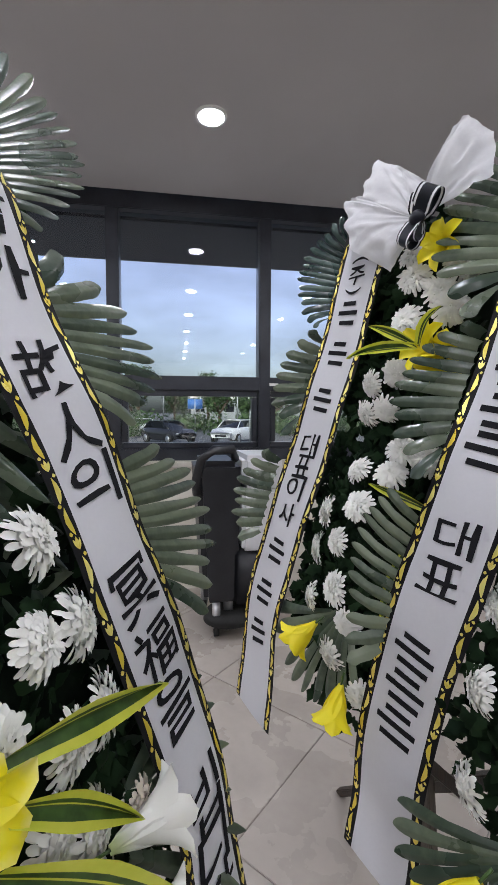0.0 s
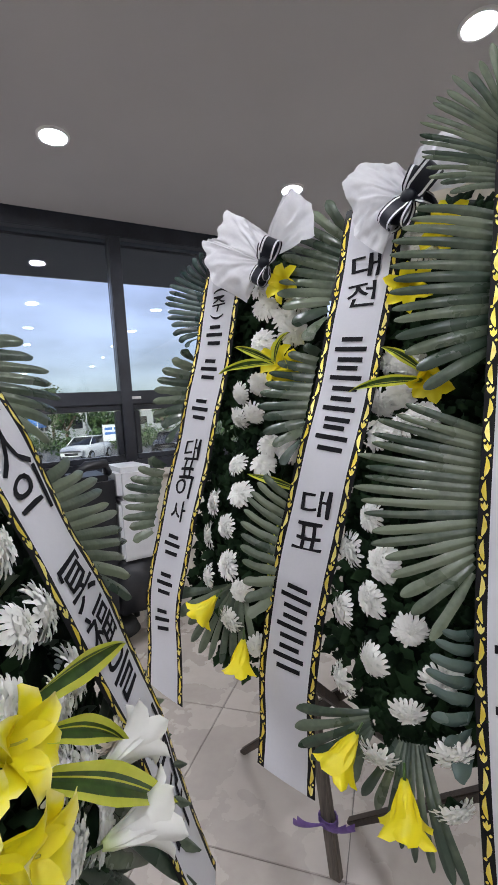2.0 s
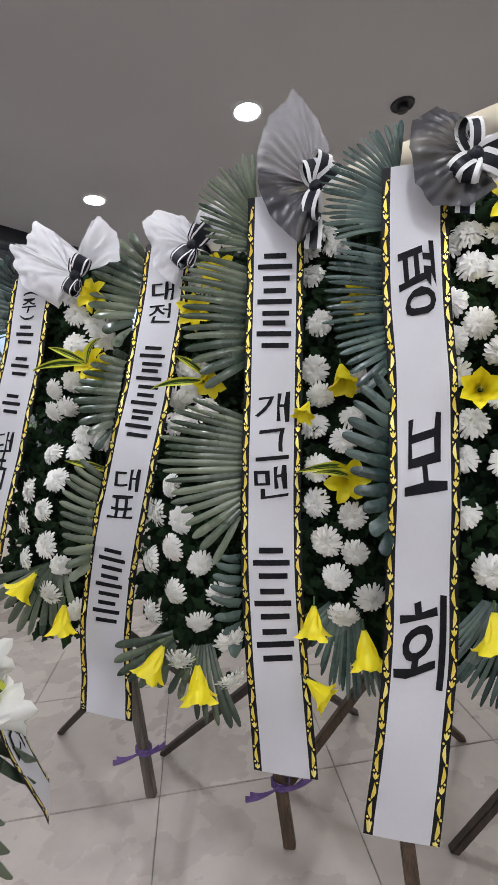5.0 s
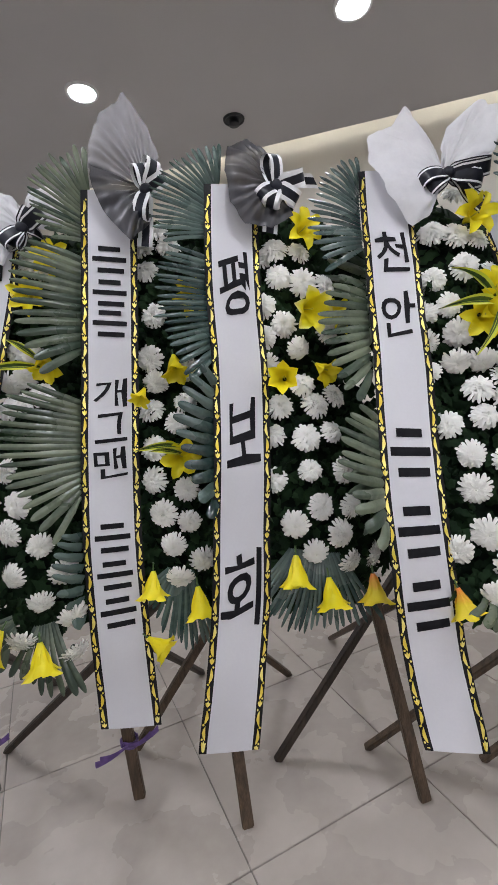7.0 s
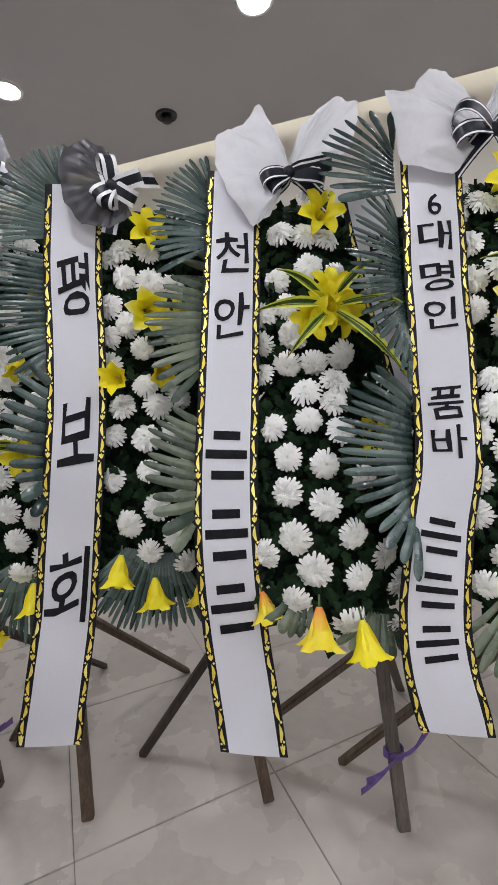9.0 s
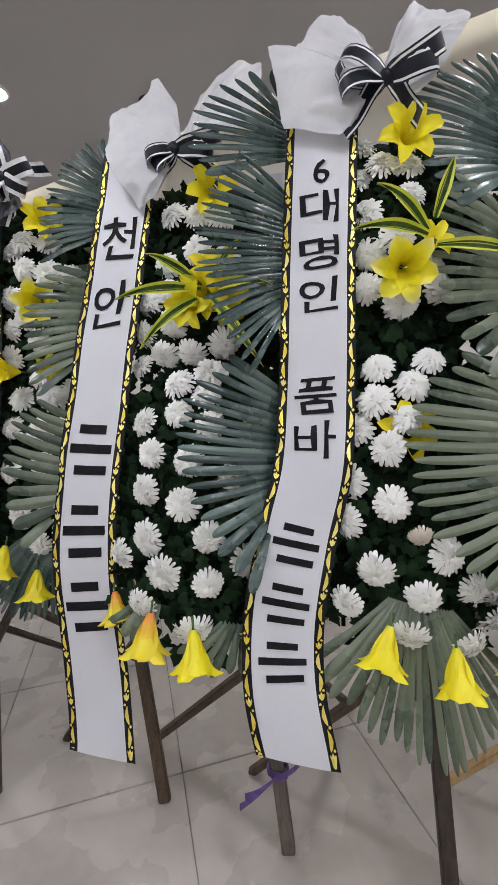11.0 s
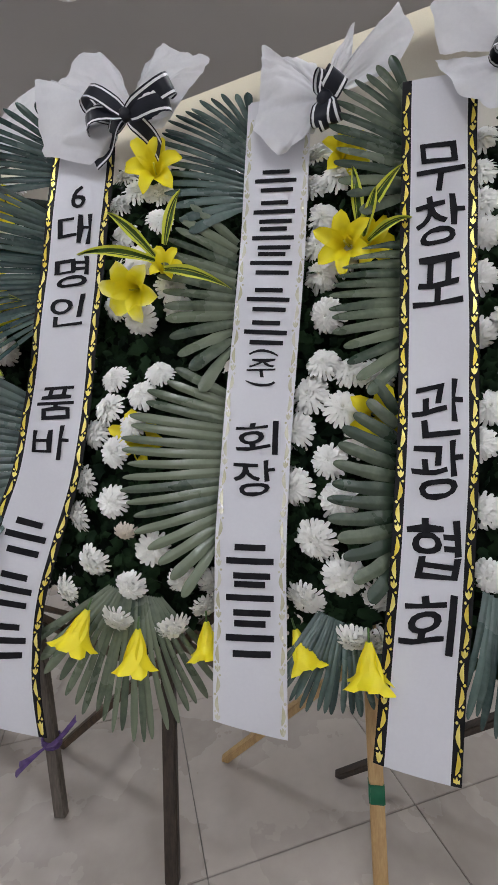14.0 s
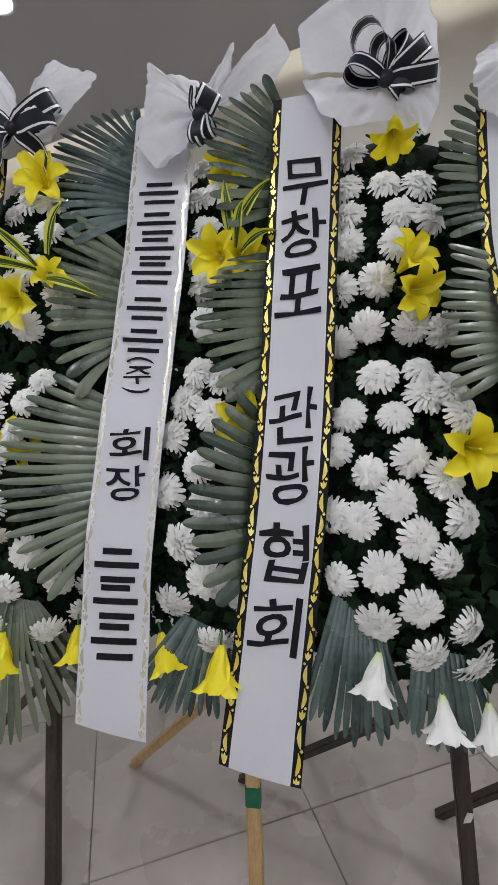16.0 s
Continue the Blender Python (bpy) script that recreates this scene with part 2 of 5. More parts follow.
# ---- tools ----
def mesh_of(name, bm, mats, smooth=True):
    me = bpy.data.meshes.new(name)
    bm.to_mesh(me)
    bm.free()
    for m in (mats if isinstance(mats, (list, tuple)) else [mats]):
        me.materials.append(M[m])
    if smooth:
        me.polygons.foreach_set("use_smooth", [True] * len(me.polygons))
    return me

def part(name, bm, mats, parent=None, label="", smooth=True):
    me = bm if isinstance(bm, bpy.types.Mesh) else mesh_of(name, bm, mats, smooth)
    ob = new(name, me)
    if parent is not None:
        ob.parent = parent
    if label:
        ob["label"] = label
    return ob

def box(bm, lo, hi, m=None, bevel=0.0, mi=0):
    g = bmesh.ops.create_cube(bm, size=1.0)
    vs = g["verts"]
    lo, hi = Vector(lo), Vector(hi)
    for v in vs:
        v.co = Vector(((lo[i] + hi[i]) / 2 + v.co[i] * (hi[i] - lo[i]) for i in range(3)))
    fs = {f for v in vs for f in v.link_faces}
    for f in fs:
        f.material_index = mi
    if bevel:
        r = bmesh.ops.bevel(bm, geom=list({e for v in vs for e in v.link_edges}), offset=bevel, segments=2, affect='EDGES')
        vs = list({v for f in r["faces"] for v in f.verts} | {v for v in vs if v.is_valid})
    if m is not None:
        bmesh.ops.transform(bm, matrix=m, verts=vs)
    return vs

def boxed(lo, hi, m=None, bevel=0.0):
    bm = bmesh.new()
    box(bm, lo, hi, m, bevel)
    return bm

def strip(bm, rows, mi=0, cols=None):
    """Joins rows of points (lists of equal length) with quads; cols gives a material for each column."""
    vr = [[bm.verts.new(p) for p in row] for row in rows]
    for a, b in zip(vr, vr[1:]):
        for i in range(len(a) - 1):
            f = bm.faces.new((a[i], a[i + 1], b[i + 1], b[i]))
            f.material_index = cols[i] if cols else mi
    return vr

def stick(bm, p, q, w=0.03, d=0.022, ends=0.0):
    """A sawn bar from p to q with eased edges."""
    p, q = Vector(p), Vector(q)
    ax = (q - p).normalized()
    x = ax.cross(Vector((0, 1, 0.2))).normalized()
    y = ax.cross(x)
    m = Matrix((x, y, ax)).transposed().to_4x4()
    m.translation = p
    return box(bm, (-w / 2, -d / 2, 0), (w / 2, d / 2, (q - p).length), m, 0.003)

def tube(bm, pts, r, n=6):
    pts = [Vector(p) for p in pts]
    rings = []
    for i, p in enumerate(pts):
        t = (pts[min(i + 1, len(pts) - 1)] - pts[max(i - 1, 0)]).normalized()
        x = t.orthogonal().normalized()
        y = t.cross(x)
        rings.append([bm.verts.new(p + r * (math.cos(6.2832 * k / n) * x + math.sin(6.2832 * k / n) * y)) for k in range(n)])
    for a, b in zip(rings, rings[1:]):
        for k in range(n):
            bm.faces.new((a[k], a[(k + 1) % n], b[(k + 1) % n], b[k]))
    bm.faces.new(rings[0][::-1]); bm.faces.new(rings[-1])

def spline(pts, x):
    """Catmull-Rom through (key, value...) rows sorted by key."""
    keys = [p[0] for p in pts]
    x = min(max(x, keys[0]), keys[-1])
    i = max(0, min(len(pts) - 2, sum(1 for k in keys if k <= x) - 1))
    p1, p2 = pts[i], pts[i + 1]
    p0, p3 = pts[max(i - 1, 0)], pts[min(i + 2, len(pts) - 1)]
    h = p2[0] - p1[0]
    f = (x - p1[0]) / h
    out = []
    for c in range(1, len(p1)):
        m1 = (p2[c] - p0[c]) / max(1e-6, p2[0] - p0[0]) * h
        m2 = (p3[c] - p1[c]) / max(1e-6, p3[0] - p1[0]) * h
        out.append((2 * f**3 - 3 * f**2 + 1) * p1[c] + (f**3 - 2 * f**2 + f) * m1 + (-2 * f**3 + 3 * f**2) * p2[c] + (f**3 - f**2) * m2)
    return out

# ---- the room: ROOM turns its own axes (along the back wall, towards the back wall, up) into the world ----
ROOM = pose(0, 0, 0, 0, 0, -43.5)
A0, A1, B0, B1, H = -3.2, 7.0, -6.0, 3.29, 2.795

def shell(name, lo, hi, mat, label, category, bevel=0.0):
    ob = part(name, boxed(lo, hi, ROOM, bevel), mat, smooth=False)
    return tagged(ob, label, category, kind="structure")

floor = shell("floor", (A0 - 0.2, B0, -0.30), (A1, B1, -0.005), "grout", "light grey stone-look floor tiles with thin grey joints", "floor")
shell("ceiling", (A0, B0, H), (A1, 3.09, H + 0.07), "ceiling", "flat grey painted ceiling with round downlights", "ceiling")
shell("ceiling_upper", (A0, 2.6, 3.12), (A1, B1 + 0.2, 3.2), "ceiling", "raised light cove above the dropped ceiling", "ceiling")
shell("wall_back", (A0, B1, -0.3), (A1, B1 + 0.2, 3.2), "wall", "cream painted wall lit from a light cove", "wall")
shell("wall_right", (A1, B0, -0.3), (A1 + 0.2, B1 + 0.2, 3.2), "wall", "cream painted wall", "wall")
shell("wall_front", (A0, B0 - 0.2, -0.3), (A1, B0, 3.2), "wall", "cream painted wall", "wall")
shell("cove_light", (A0 + 0.2, 2.98, H + 0.075), (A1 - 0.2, 3.01, H + 0.10), "coveglow", "warm white light strip hidden in the ceiling cove", "cove light")

# window wall: low wall, sill, frame and panes
shell("wall_window", (A0 - 0.2, B0, -0.3), (A0, B1 + 0.2, 0.90), "wall", "low cream wall under the windows", "wall")
shell("window_sill", (A0 - 0.22, B0, 0.90), (A0 + 0.06, B1, 0.945), "sill", "pale stone window sill", "sill", 0.006)
window = tagged(new("window_1"), "dark framed window front with fixed panes over awning windows", "window", kind="structure")
FR = A0 - 0.10
MULL = [1.23 + 1.075 * i for i in range(-6, 2)]
ZS = (0.945, 1.03, 1.455, 1.555, 2.345, 2.40, 2.69, 2.83)
def wframe(lo, hi, name="window_frame", mat="frame", bevel=0.005):
    return part(name, boxed(lo, hi, ROOM, bevel), mat, window, smooth=False)
for z0, z1, d in ((ZS[0], ZS[1], 0.07), (ZS[2], ZS[3], 0.068), (ZS[6], ZS[7], 0.07)):
    wframe((FR - d, B0, z0), (FR + d, B1, z1))
for b in MULL:
    wframe((FR - 0.064, b - 0.043, ZS[1]), (FR + 0.072, b + 0.043, ZS[6]), "mullion")
for b0, b1 in zip(MULL, MULL[1:] + [B1]):
    lo, hi = b0 + 0.046, b1 - 0.046
    for z0, z1 in ((ZS[3], ZS[6]),):
        part("pane", boxed((FR - 0.004, lo, z0), (FR + 0.004, hi, z1), ROOM), "glass", window, smooth=False).visible_shadow = False
    # awning sash: four rails and a pane
    s = 0.045
    for a, c in (((lo, ZS[1]), (hi, ZS[1] + s)), ((lo, ZS[2] - s), (hi, ZS[2])), ((lo, ZS[1] + s), (lo + s, ZS[2] - s)), ((hi - s, ZS[1] + s), (hi, ZS[2] - s))):
        wframe((FR - 0.03, a[0] + 0.002, a[1] + 0.002), (FR + 0.05, c[0] - 0.002, c[1] - 0.002), "sash_rail")
    part("pane", boxed((FR - 0.004, lo + s, ZS[1] + s), (FR + 0.004, hi - s, ZS[2] - s), ROOM), "glass", window, smooth=False).visible_shadow = False
    wframe((FR + 0.05, (lo + hi) / 2 - 0.05, ZS[1] + 0.012), (FR + 0.065, (lo + hi) / 2 + 0.05, ZS[1] + 0.034), "sash_handle", "plastic_black")
wframe((FR + 0.0705, 1.265, 1.492), (FR + 0.072, 1.335, 1.512), "label_sticker", "sticker", 0.0)
canopy = shell("canopy", (A0 - 1.1, B0 - 2, 2.69), (A0 - 0.22, B1 + 3, 3.2), "frame", "dark soffit of the storey above the window front", "canopy")

# round downlights in a grid, one of them dark
def downlight(a, b, lit=True, k=0.82):
    c = ROOM @ Vector((a, b, H))
    e = tagged(new("ceiling_light"), "round white flush ceiling downlight, switched on" if lit else "round dark speaker opening in the ceiling", "ceiling light", "ceiling lights")
    e.location = c
    bm = bmesh.new()
    n = 28
    prof = [(0.078 * k, -0.002), (0.080 * k, -0.010), (0.096 * k, -0.009), (0.100 * k, 0.0)]
    rows = [[(r * math.cos(6.28319 * i / n), r * math.sin(6.28319 * i / n), z) for i in range(n + 1)] for r, z in prof]
    strip(bm, rows)
    bmesh.ops.remove_doubles(bm, verts=bm.verts, dist=1e-5)
    part("rim", bm, "lamprim" if lit else "plastic_black", e)
    bm = bmesh.new()
    bmesh.ops.create_circle(bm, cap_ends=True, segments=n, radius=0.0785 * k)
    bmesh.ops.transform(bm, matrix=Matrix.Translation((0, 0, -0.006)) @ Matrix.Rotation(math.pi, 4, 'X'), verts=bm.verts)
    part("diffuser", bm, "lampglow" if lit else "plastic_black", e, smooth=False)
    return e
for i in range(7):
    for j in range(5):
        downlight(-2.37 + 1.335 * i, 2.24 - 1.47 * j)
speaker = downlight(-0.40, 2.75, False, 0.62)
tagged(speaker, "round dark speaker opening in the ceiling", "speaker", " ")
bm = bmesh.new()
tube(bm, [(0, 0, -0.005), (0, 0, -0.03), (0, 0, -0.034)], 0.03, 14)
part("sensor_dome", bm, "plastic_black", speaker)

# ---- flowers and leaves, each kind one mesh that its repeats share ----
rnd = random.Random(7)

def mum_mesh(seed, spread=1.0, mat="white"):
    """A chrysanthemum head, 92 mm across, that opens along z: rings of petals on one cone, in one piece with its green cup."""
    r = random.Random(seed)
    bm = bmesh.new()
    n = 21
    # foot radius and height of each ring, petal length and width, angle to the axis at foot and tip
    rings = ((0.0025, 0.0165, 0.0095, 0.00558, 62, 86), (0.0075, 0.0157, 0.0125, 0.00684, 68, 92), (0.013, 0.0135, 0.015, 0.00792, 75, 99), (0.0185, 0.0098, 0.017, 0.00882, 82, 108), (0.023, 0.005, 0.0195, 0.00936, 90, 118), (0.0255, -0.0008, 0.0205, 0.00936, 102, 132))
    before = None
    for k, (rad, z, ln, wd0, t0, t1) in enumerate(rings):
        foot = []
        for i in range(2 * n):
            a = 6.28319 * (i + (k % 2)) / (2 * n) + 0.11 * k
            foot.append(bm.verts.new((rad * math.cos(a), rad * math.sin(a), z)))
        if before is None:
            mid = bm.verts.new((0, 0, z + 0.002))
            for i in range(2 * n):
                bm.faces.new((mid, foot[i], foot[(i + 1) % (2 * n)]))
        else:
            for i in range(2 * n):
                bm.faces.new((before[i], foot[i], foot[(i + 1) % (2 * n)], before[(i + 1) % (2 * n)]))
        before = foot
        for i in range(n):
            a = 6.28319 * (2 * i + 1 + (k % 2)) / (2 * n) + 0.11 * k + r.uniform(-0.2, 0.2)
            out = Vector((math.cos(a), math.sin(a), 0))
            side = Vector((-math.sin(a), math.cos(a), 0))
            jt = r.uniform(-12, 12)
            long = ln * r.uniform(0.76, 1.20)
            roll = r.uniform(-0.3, 0.3)
            wd = wd0 * r.uniform(0.8, 1.15)
            prev = [foot[2 * i], foot[2 * i + 1], foot[(2 * i + 2) % (2 * n)]]
            p = prev[1].co.copy()
            for s_, w in ((0.3, 0.82), (0.62, 1.0), (0.86, 0.86), (1.0, 0.34)):
                th = radians((t0 + (t1 - t0) * s_ + jt * (0.6 + s_)) * spread)
                step = long * (0.3 if s_ == 0.3 else 0.32 if s_ == 0.62 else 0.24 if s_ == 0.86 else 0.14)
                p = p + (out * math.sin(th) + Vector((0, 0, math.cos(th)))) * step
                up = Vector((0, 0, math.sin(th))) - out * math.cos(th)
                sd = side + up * roll
                row = [bm.verts.new(p - sd * wd * w / 2 + up * 0.16 * wd * w), bm.verts.new(p), bm.verts.new(p + sd * wd * w / 2 + up * 0.16 * wd * w)]
                for c in range(2):
                    bm.faces.new((prev[c], prev[c + 1], row[c + 1], row[c]))
                prev = row
    # green cup under the last ring
    for rad, z in ((0.013, -0.010), (0.004, -0.020)):
        ring = [bm.verts.new((rad * math.cos(6.28319 * (i + 0.5) / (2 * n)), rad * math.sin(6.28319 * (i + 0.5) / (2 * n)), z)) for i in range(2 * n)]
        for i in range(2 * n):
            bm.faces.new((before[i], ring[i], ring[(i + 1) % (2 * n)], before[(i + 1) % (2 * n)])).material_index = 1
        before = ring
    return mesh_of("chrysanthemum", bm, [mat, "leaf"])

MUMS = [mum_mesh(11 + i, s) for i, s in enumerate((1.0, 0.93, 1.06, 0.86, 1.0, 0.97))]
WILTED = mum_mesh(31, 1.15, "brown")

def lily_mesh(seed, open_, mat, size=0.115, broad=1.0):
    """A lily that opens along z: a closed throat and six petals that flare by open_, in one piece with its stalk and pistil."""
    r = random.Random(seed)
    bm = bmesh.new()
    for i in range(6):
        a = 6.28319 * i / 6
        wide = (0.044 if i % 2 else 0.036) * broad
        ln = size * (1.0 if i % 2 else 1.06)
        rad = Vector((math.cos(a), math.sin(a), 0)); side = Vector((-math.sin(a), math.cos(a), 0))
        p = rad * 0.0055
        n = 9
        lift = 0.0022 if i % 2 else 0.0
        ring = [Vector((0.0055 * math.cos(a + t * 0.5236), 0.0055 * math.sin(a + t * 0.5236), 0)) for t in (-1, -0.5, 0, 0.5, 1)]
        rows = [ring]
        for k in range(1, n + 1):
            s = k / n
            th = radians(14 + open_ * max(0, s - 0.22) ** 1.7 * 1.7 + r.uniform(-2, 2))
            p = p + (rad * math.sin(th) + Vector((0, 0, 1)) * math.cos(th)) * ln / n
            w = wide * (0.22 + 1.0 * math.sin(math.pi * min(1.0, s ** 1.25 * 0.86 + 0.05)) ** 1.15) * (0.12 if k == n else 1)
            nrm = Vector((0, 0, 1)) * math.sin(th) - rad * math.cos(th)
            ruffle = 0.0025 * math.sin(9 * s + i * 2)
            rows.append([p + side * w * c / 2 + nrm * (0.28 * w * abs(c) ** 1.6 + ruffle * c - lift * s) for c in (-1, -0.5, 0, 0.5, 1)])
        strip(bm, rows)
    bmesh.ops.remove_doubles(bm, verts=bm.verts, dist=1e-5)
    start = len(bm.faces)
    tube(bm, [(0, 0, -0.022), (0, 0, -0.01), (0, 0, 0.004), (0.002, 0, size * 0.5), (0.004, 0.002, size * 0.62)], 0.0022, 6)
    bm.faces.ensure_lookup_table()
    for f in bm.faces[start:]:
        f.material_index = 1 if f.calc_center_median().z > 0 else 2
    return mesh_of("lily", bm, [mat, "stamen", "band_green"])

LILY = {
    "open": [lily_mesh(3, 88, "lily", 0.102, 0.84), lily_mesh(4, 72, "lily", 0.102, 0.80), lily_mesh(13, 80, "lily", 0.096, 0.88)],
    "pale": [lily_mesh(5, 80, "lily_pale", 0.135, 1.3), lily_mesh(15, 64, "lily_pale", 0.135, 1.3)],
    "bell": [lily_mesh(6, 34, "lily", 0.084, 0.86), lily_mesh(7, 44, "lily", 0.082, 0.84)],
    "orange": [lily_mesh(8, 42, "lily_orange", 0.084, 0.84)],
    "white": [lily_mesh(9, 36, "lily_white", 0.10, 0.9), lily_mesh(10, 44, "lily_white", 0.105, 0.9)],
}

def aim(p, d, spin=0.0, size=1.0):
    """A pose at p whose z axis looks along d."""
    return Matrix.Translation(p) @ Vector(d).to_track_quat('Z', 'Y').to_matrix().to_4x4() @ pose(0, 0, 0, 0, 0, spin) @ Matrix.Scale(size, 4)

class Wreath:
    """A three-tier funeral wreath: x across, y back, z up; its face leans back by the slope."""
    def __init__(self, at, yaw, slope, centre, label, fold=(9, 0), turn=1.5):
        self.slope, self.c, self.fold, self.turn = slope, centre, fold, turn
        self.ob = tagged(new("funeral_wreath"), label, "funeral wreath", "row of funeral wreaths")
        self.ob.matrix_world = pose(at[0], at[1], 0, 0, 0, yaw)

    def at(self, u, z, off=0.0):
        return Vector((u, self.slope * (z - 1) + off + self.fold[1] * max(0.0, u - self.fold[0]), z))

    def dome(self, u, z):
        """How far a place lies from the middle of its tier, across and up."""
        zc, zh = (1.50, 0.27) if z > 1.27 else (0.96, 0.34)
        return (u - self.c) / 0.28, (z - zc) / zh

    def mums(self, spots, wilted=()):
        for i, (u, z) in enumerate(spots):
            rib = spline(self.key, z)[0]
            deep = 0.0
            if rib < u < rib + 0.125 and self.key[0][0] < z:
                u, deep = max(u, rib + 0.088), 0.025
            du, dz = self.dome(u, z)
            d = Vector((self.turn * max(-0.8, min(0.8, du)) + rnd.uniform(-0.2, 0.2), -1, 0.12 + (0.9 * dz if dz > 0 else -1.25 * dz * dz) + rnd.uniform(-0.2, 0.2)))
            if z > 1.57:
                d.z += 0.1
            p = self.at(u, z, 0.008 + deep + 0.016 * min(1.5, du * du + dz * dz))
            ob = part("chrysanthemum", MUMS[rnd.randrange(6)], None, self.ob)
            ob.matrix_basis = aim(p, d, rnd.uniform(0, 360), rnd.uniform(0.80, 0.98) * self.size)
        for u, z in wilted:
            ob = part("chrysanthemum", WILTED, None, self.ob, "wilted brown chrysanthemum")
            ob.matrix_basis = aim(self.at(u, z, -0.02), (0.1, -1, -0.7), 20, 0.62)

    def lilies(self, spots):
        """Rows of u, z, kind, the direction it opens in, size."""
        for i, (u, z, kind, d, size, *deep) in enumerate(spots):
            me = LILY[kind][i % len(LILY[kind])]
            d = Vector(d).normalized()
            ob = part("lily", me, None, self.ob, {"white": "white lily", "orange": "yellow lily with an orange throat"}.get(kind, "yellow lily"))
            back = 0.065 if kind in ("open", "pale") else 0.05
            ob.matrix_basis = aim(self.at(u, z, deep[0] if deep else -0.045) - d * back * size, d, rnd.uniform(0, 60), size)

    leaf = 1.0
    size = 1.0
    key = ()

    def blades(self, spots):
        """Long green leaves with yellow edges: u, z, angle in the face, length, how far it leans out."""
        for u, z, ang, ln, out in spots:
            bm = bmesh.new()
            a = radians(ang)
            d = Vector((math.cos(a), 0, math.sin(a)))
            sd = Vector((-math.sin(a), 0, math.cos(a)))
            rows = []
            for k in range(11):
                s = k / 10
                p = self.at(u, z, -0.05) + d * ln * s + Vector((0, self.slope * d.z * ln * s - out * math.sin(1.9 * s), -0.035 * s * s))
                w = 0.029 * (0.5 + 0.5 * s / 0.35 if s < 0.35 else max(0.02, 1 - ((s - 0.35) / 0.65) ** 1.5)) * (ln / 0.2) ** 0.5 * self.leaf
                rows.append([p + sd * w * c / 2 + Vector((0, 0.006 - 0.012 * abs(c), 0)) for c in (-1, -0.55, -0.14, 0, 0.16, 0.26, 0.5, 1)])
            strip(bm, rows, cols=(1, 0, 0, 0, 1, 0, 1))
            part("striped_leaf", bm, ["band_green", "band_yellow"], self.ob, "long green leaf with yellow edges")

    def fan(self, u, z, R, a0, a1, n=None, off=0.012, lift=0.05, broad=1.0):
        """A palm fan: paddle-shaped leaflets off a short rib."""
        if a1 < a0:
            a1 += 360
        if z < 0.95 and a0 >= 195:
            off, lift, R = max(off, 0.055), 0.014, R * 1.1
        n = n or max(6, round((a1 - a0) / (6.5 if a0 >= 195 and z < 0.95 else 11.0)))
        bm = bmesh.new()
        base = self.at(u, z, off)
        step = radians((a1 - a0) / (n - 1))
        mid = radians((a0 + a1) / 2)
        rib = Vector((-math.sin(mid), 0, math.cos(mid)))
        for i in range(n):
            t = i / (n - 1) - 0.5
            a = radians(a0) + step * i + rnd.uniform(-0.025, 0.025)
            d = Vector((math.cos(a), self.slope * math.sin(a), math.sin(a)))
            sd = Vector((-math.sin(a), self.slope * math.cos(a), math.cos(a)))
            ln = R * rnd.uniform(0.93, 1.07)
            bend = rnd.uniform(0.6, 1.35)
            tilt = rnd.uniform(-0.4, 0.4)
            k = 0.36 * R * t * min(1.0, (a1 - a0) / 100)
            start = base + rib * k + Vector((0, self.slope * rib.z * k, 0))
            ln *= 1.0 - 0.22 * abs(t)
            rows = []
            for s in (0.06, 0.2, 0.36, 0.52, 0.68, 0.8, 0.9, 0.96, 1.0):
                r = ln * s
                w = 0.0265 * broad * (R / 0.22) ** 0.5 * (0.40 + 0.60 * min(1, s / 0.5)) * (math.sqrt(max(0.01, 1 - ((s - 0.62) / 0.385) ** 2)) if s > 0.62 else 1)
                y = -lift * s * s * bend + 0.03 * max(0, s - 0.55) * bend
                p = start + d * r + Vector((0, y - (0.002 if i % 2 else 0), -0.016 * s ** 3 * bend))
                v = 0.0085 * min(1, w / 0.02)
                rows.append([p - sd * w / 2 + Vector((0, v - tilt * w / 2, 0)), p - sd * w * 0.09 + Vector((0, -0.001, 0)), p + sd * w * 0.09 + Vector((0, -0.001, 0)), p + sd * w / 2 + Vector((0, v + tilt * w / 2, 0))])
            strip(bm, rows)
        return part("palm_fan", bm, "palm", self.ob)

    def frond(self, r0, r1, t0, t1, t2, n, off0=0.02, off1=-0.035, slim=0.70, joined=0.34, leaf="palm"):
        """A palm fan: pleated leaflets that leave a rib from r0 to r1, joined for half their length, with tips from t0 past t1 to t2."""
        bm = bmesh.new()
        r0, r1, t0, t1, t2 = (Vector(p) for p in (r0, r1, t0, t1, t2))
        mid = (r0 + r1) / 2
        r0, r1 = mid + (r0 - mid) * 0.74, mid + (r1 - mid) * 0.74
        ctrl = 2 * t1 - 0.5 * (t0 + t2)
        rise = rnd.uniform(0.006, 0.016)
        axes = []
        for i in range(-1, n + 1):
            q = i / (n - 1)
            tip = (1 - q) ** 2 * t0 + 2 * q * (1 - q) * ctrl + q * q * t2
            axes.append((r0.lerp(r1, q), tip))
        for i in range(1, n + 1):
            (a, b), (a0, b0), (a1, b1) = axes[i], axes[i - 1], axes[i + 1]
            b = a + (b - a) * rnd.uniform(0.93, 1.05) + Vector((rnd.uniform(-0.004, 0.004), rnd.uniform(-0.004, 0.004)))
            ax = (b - a).normalized()
            sd = Vector((-ax.y, ax.x))
            tilt = rnd.uniform(-0.30, 0.30)
            droop = rnd.uniform(0.0, 0.012)
            gap = rnd.uniform(-0.03, 0.12)
            rows = []
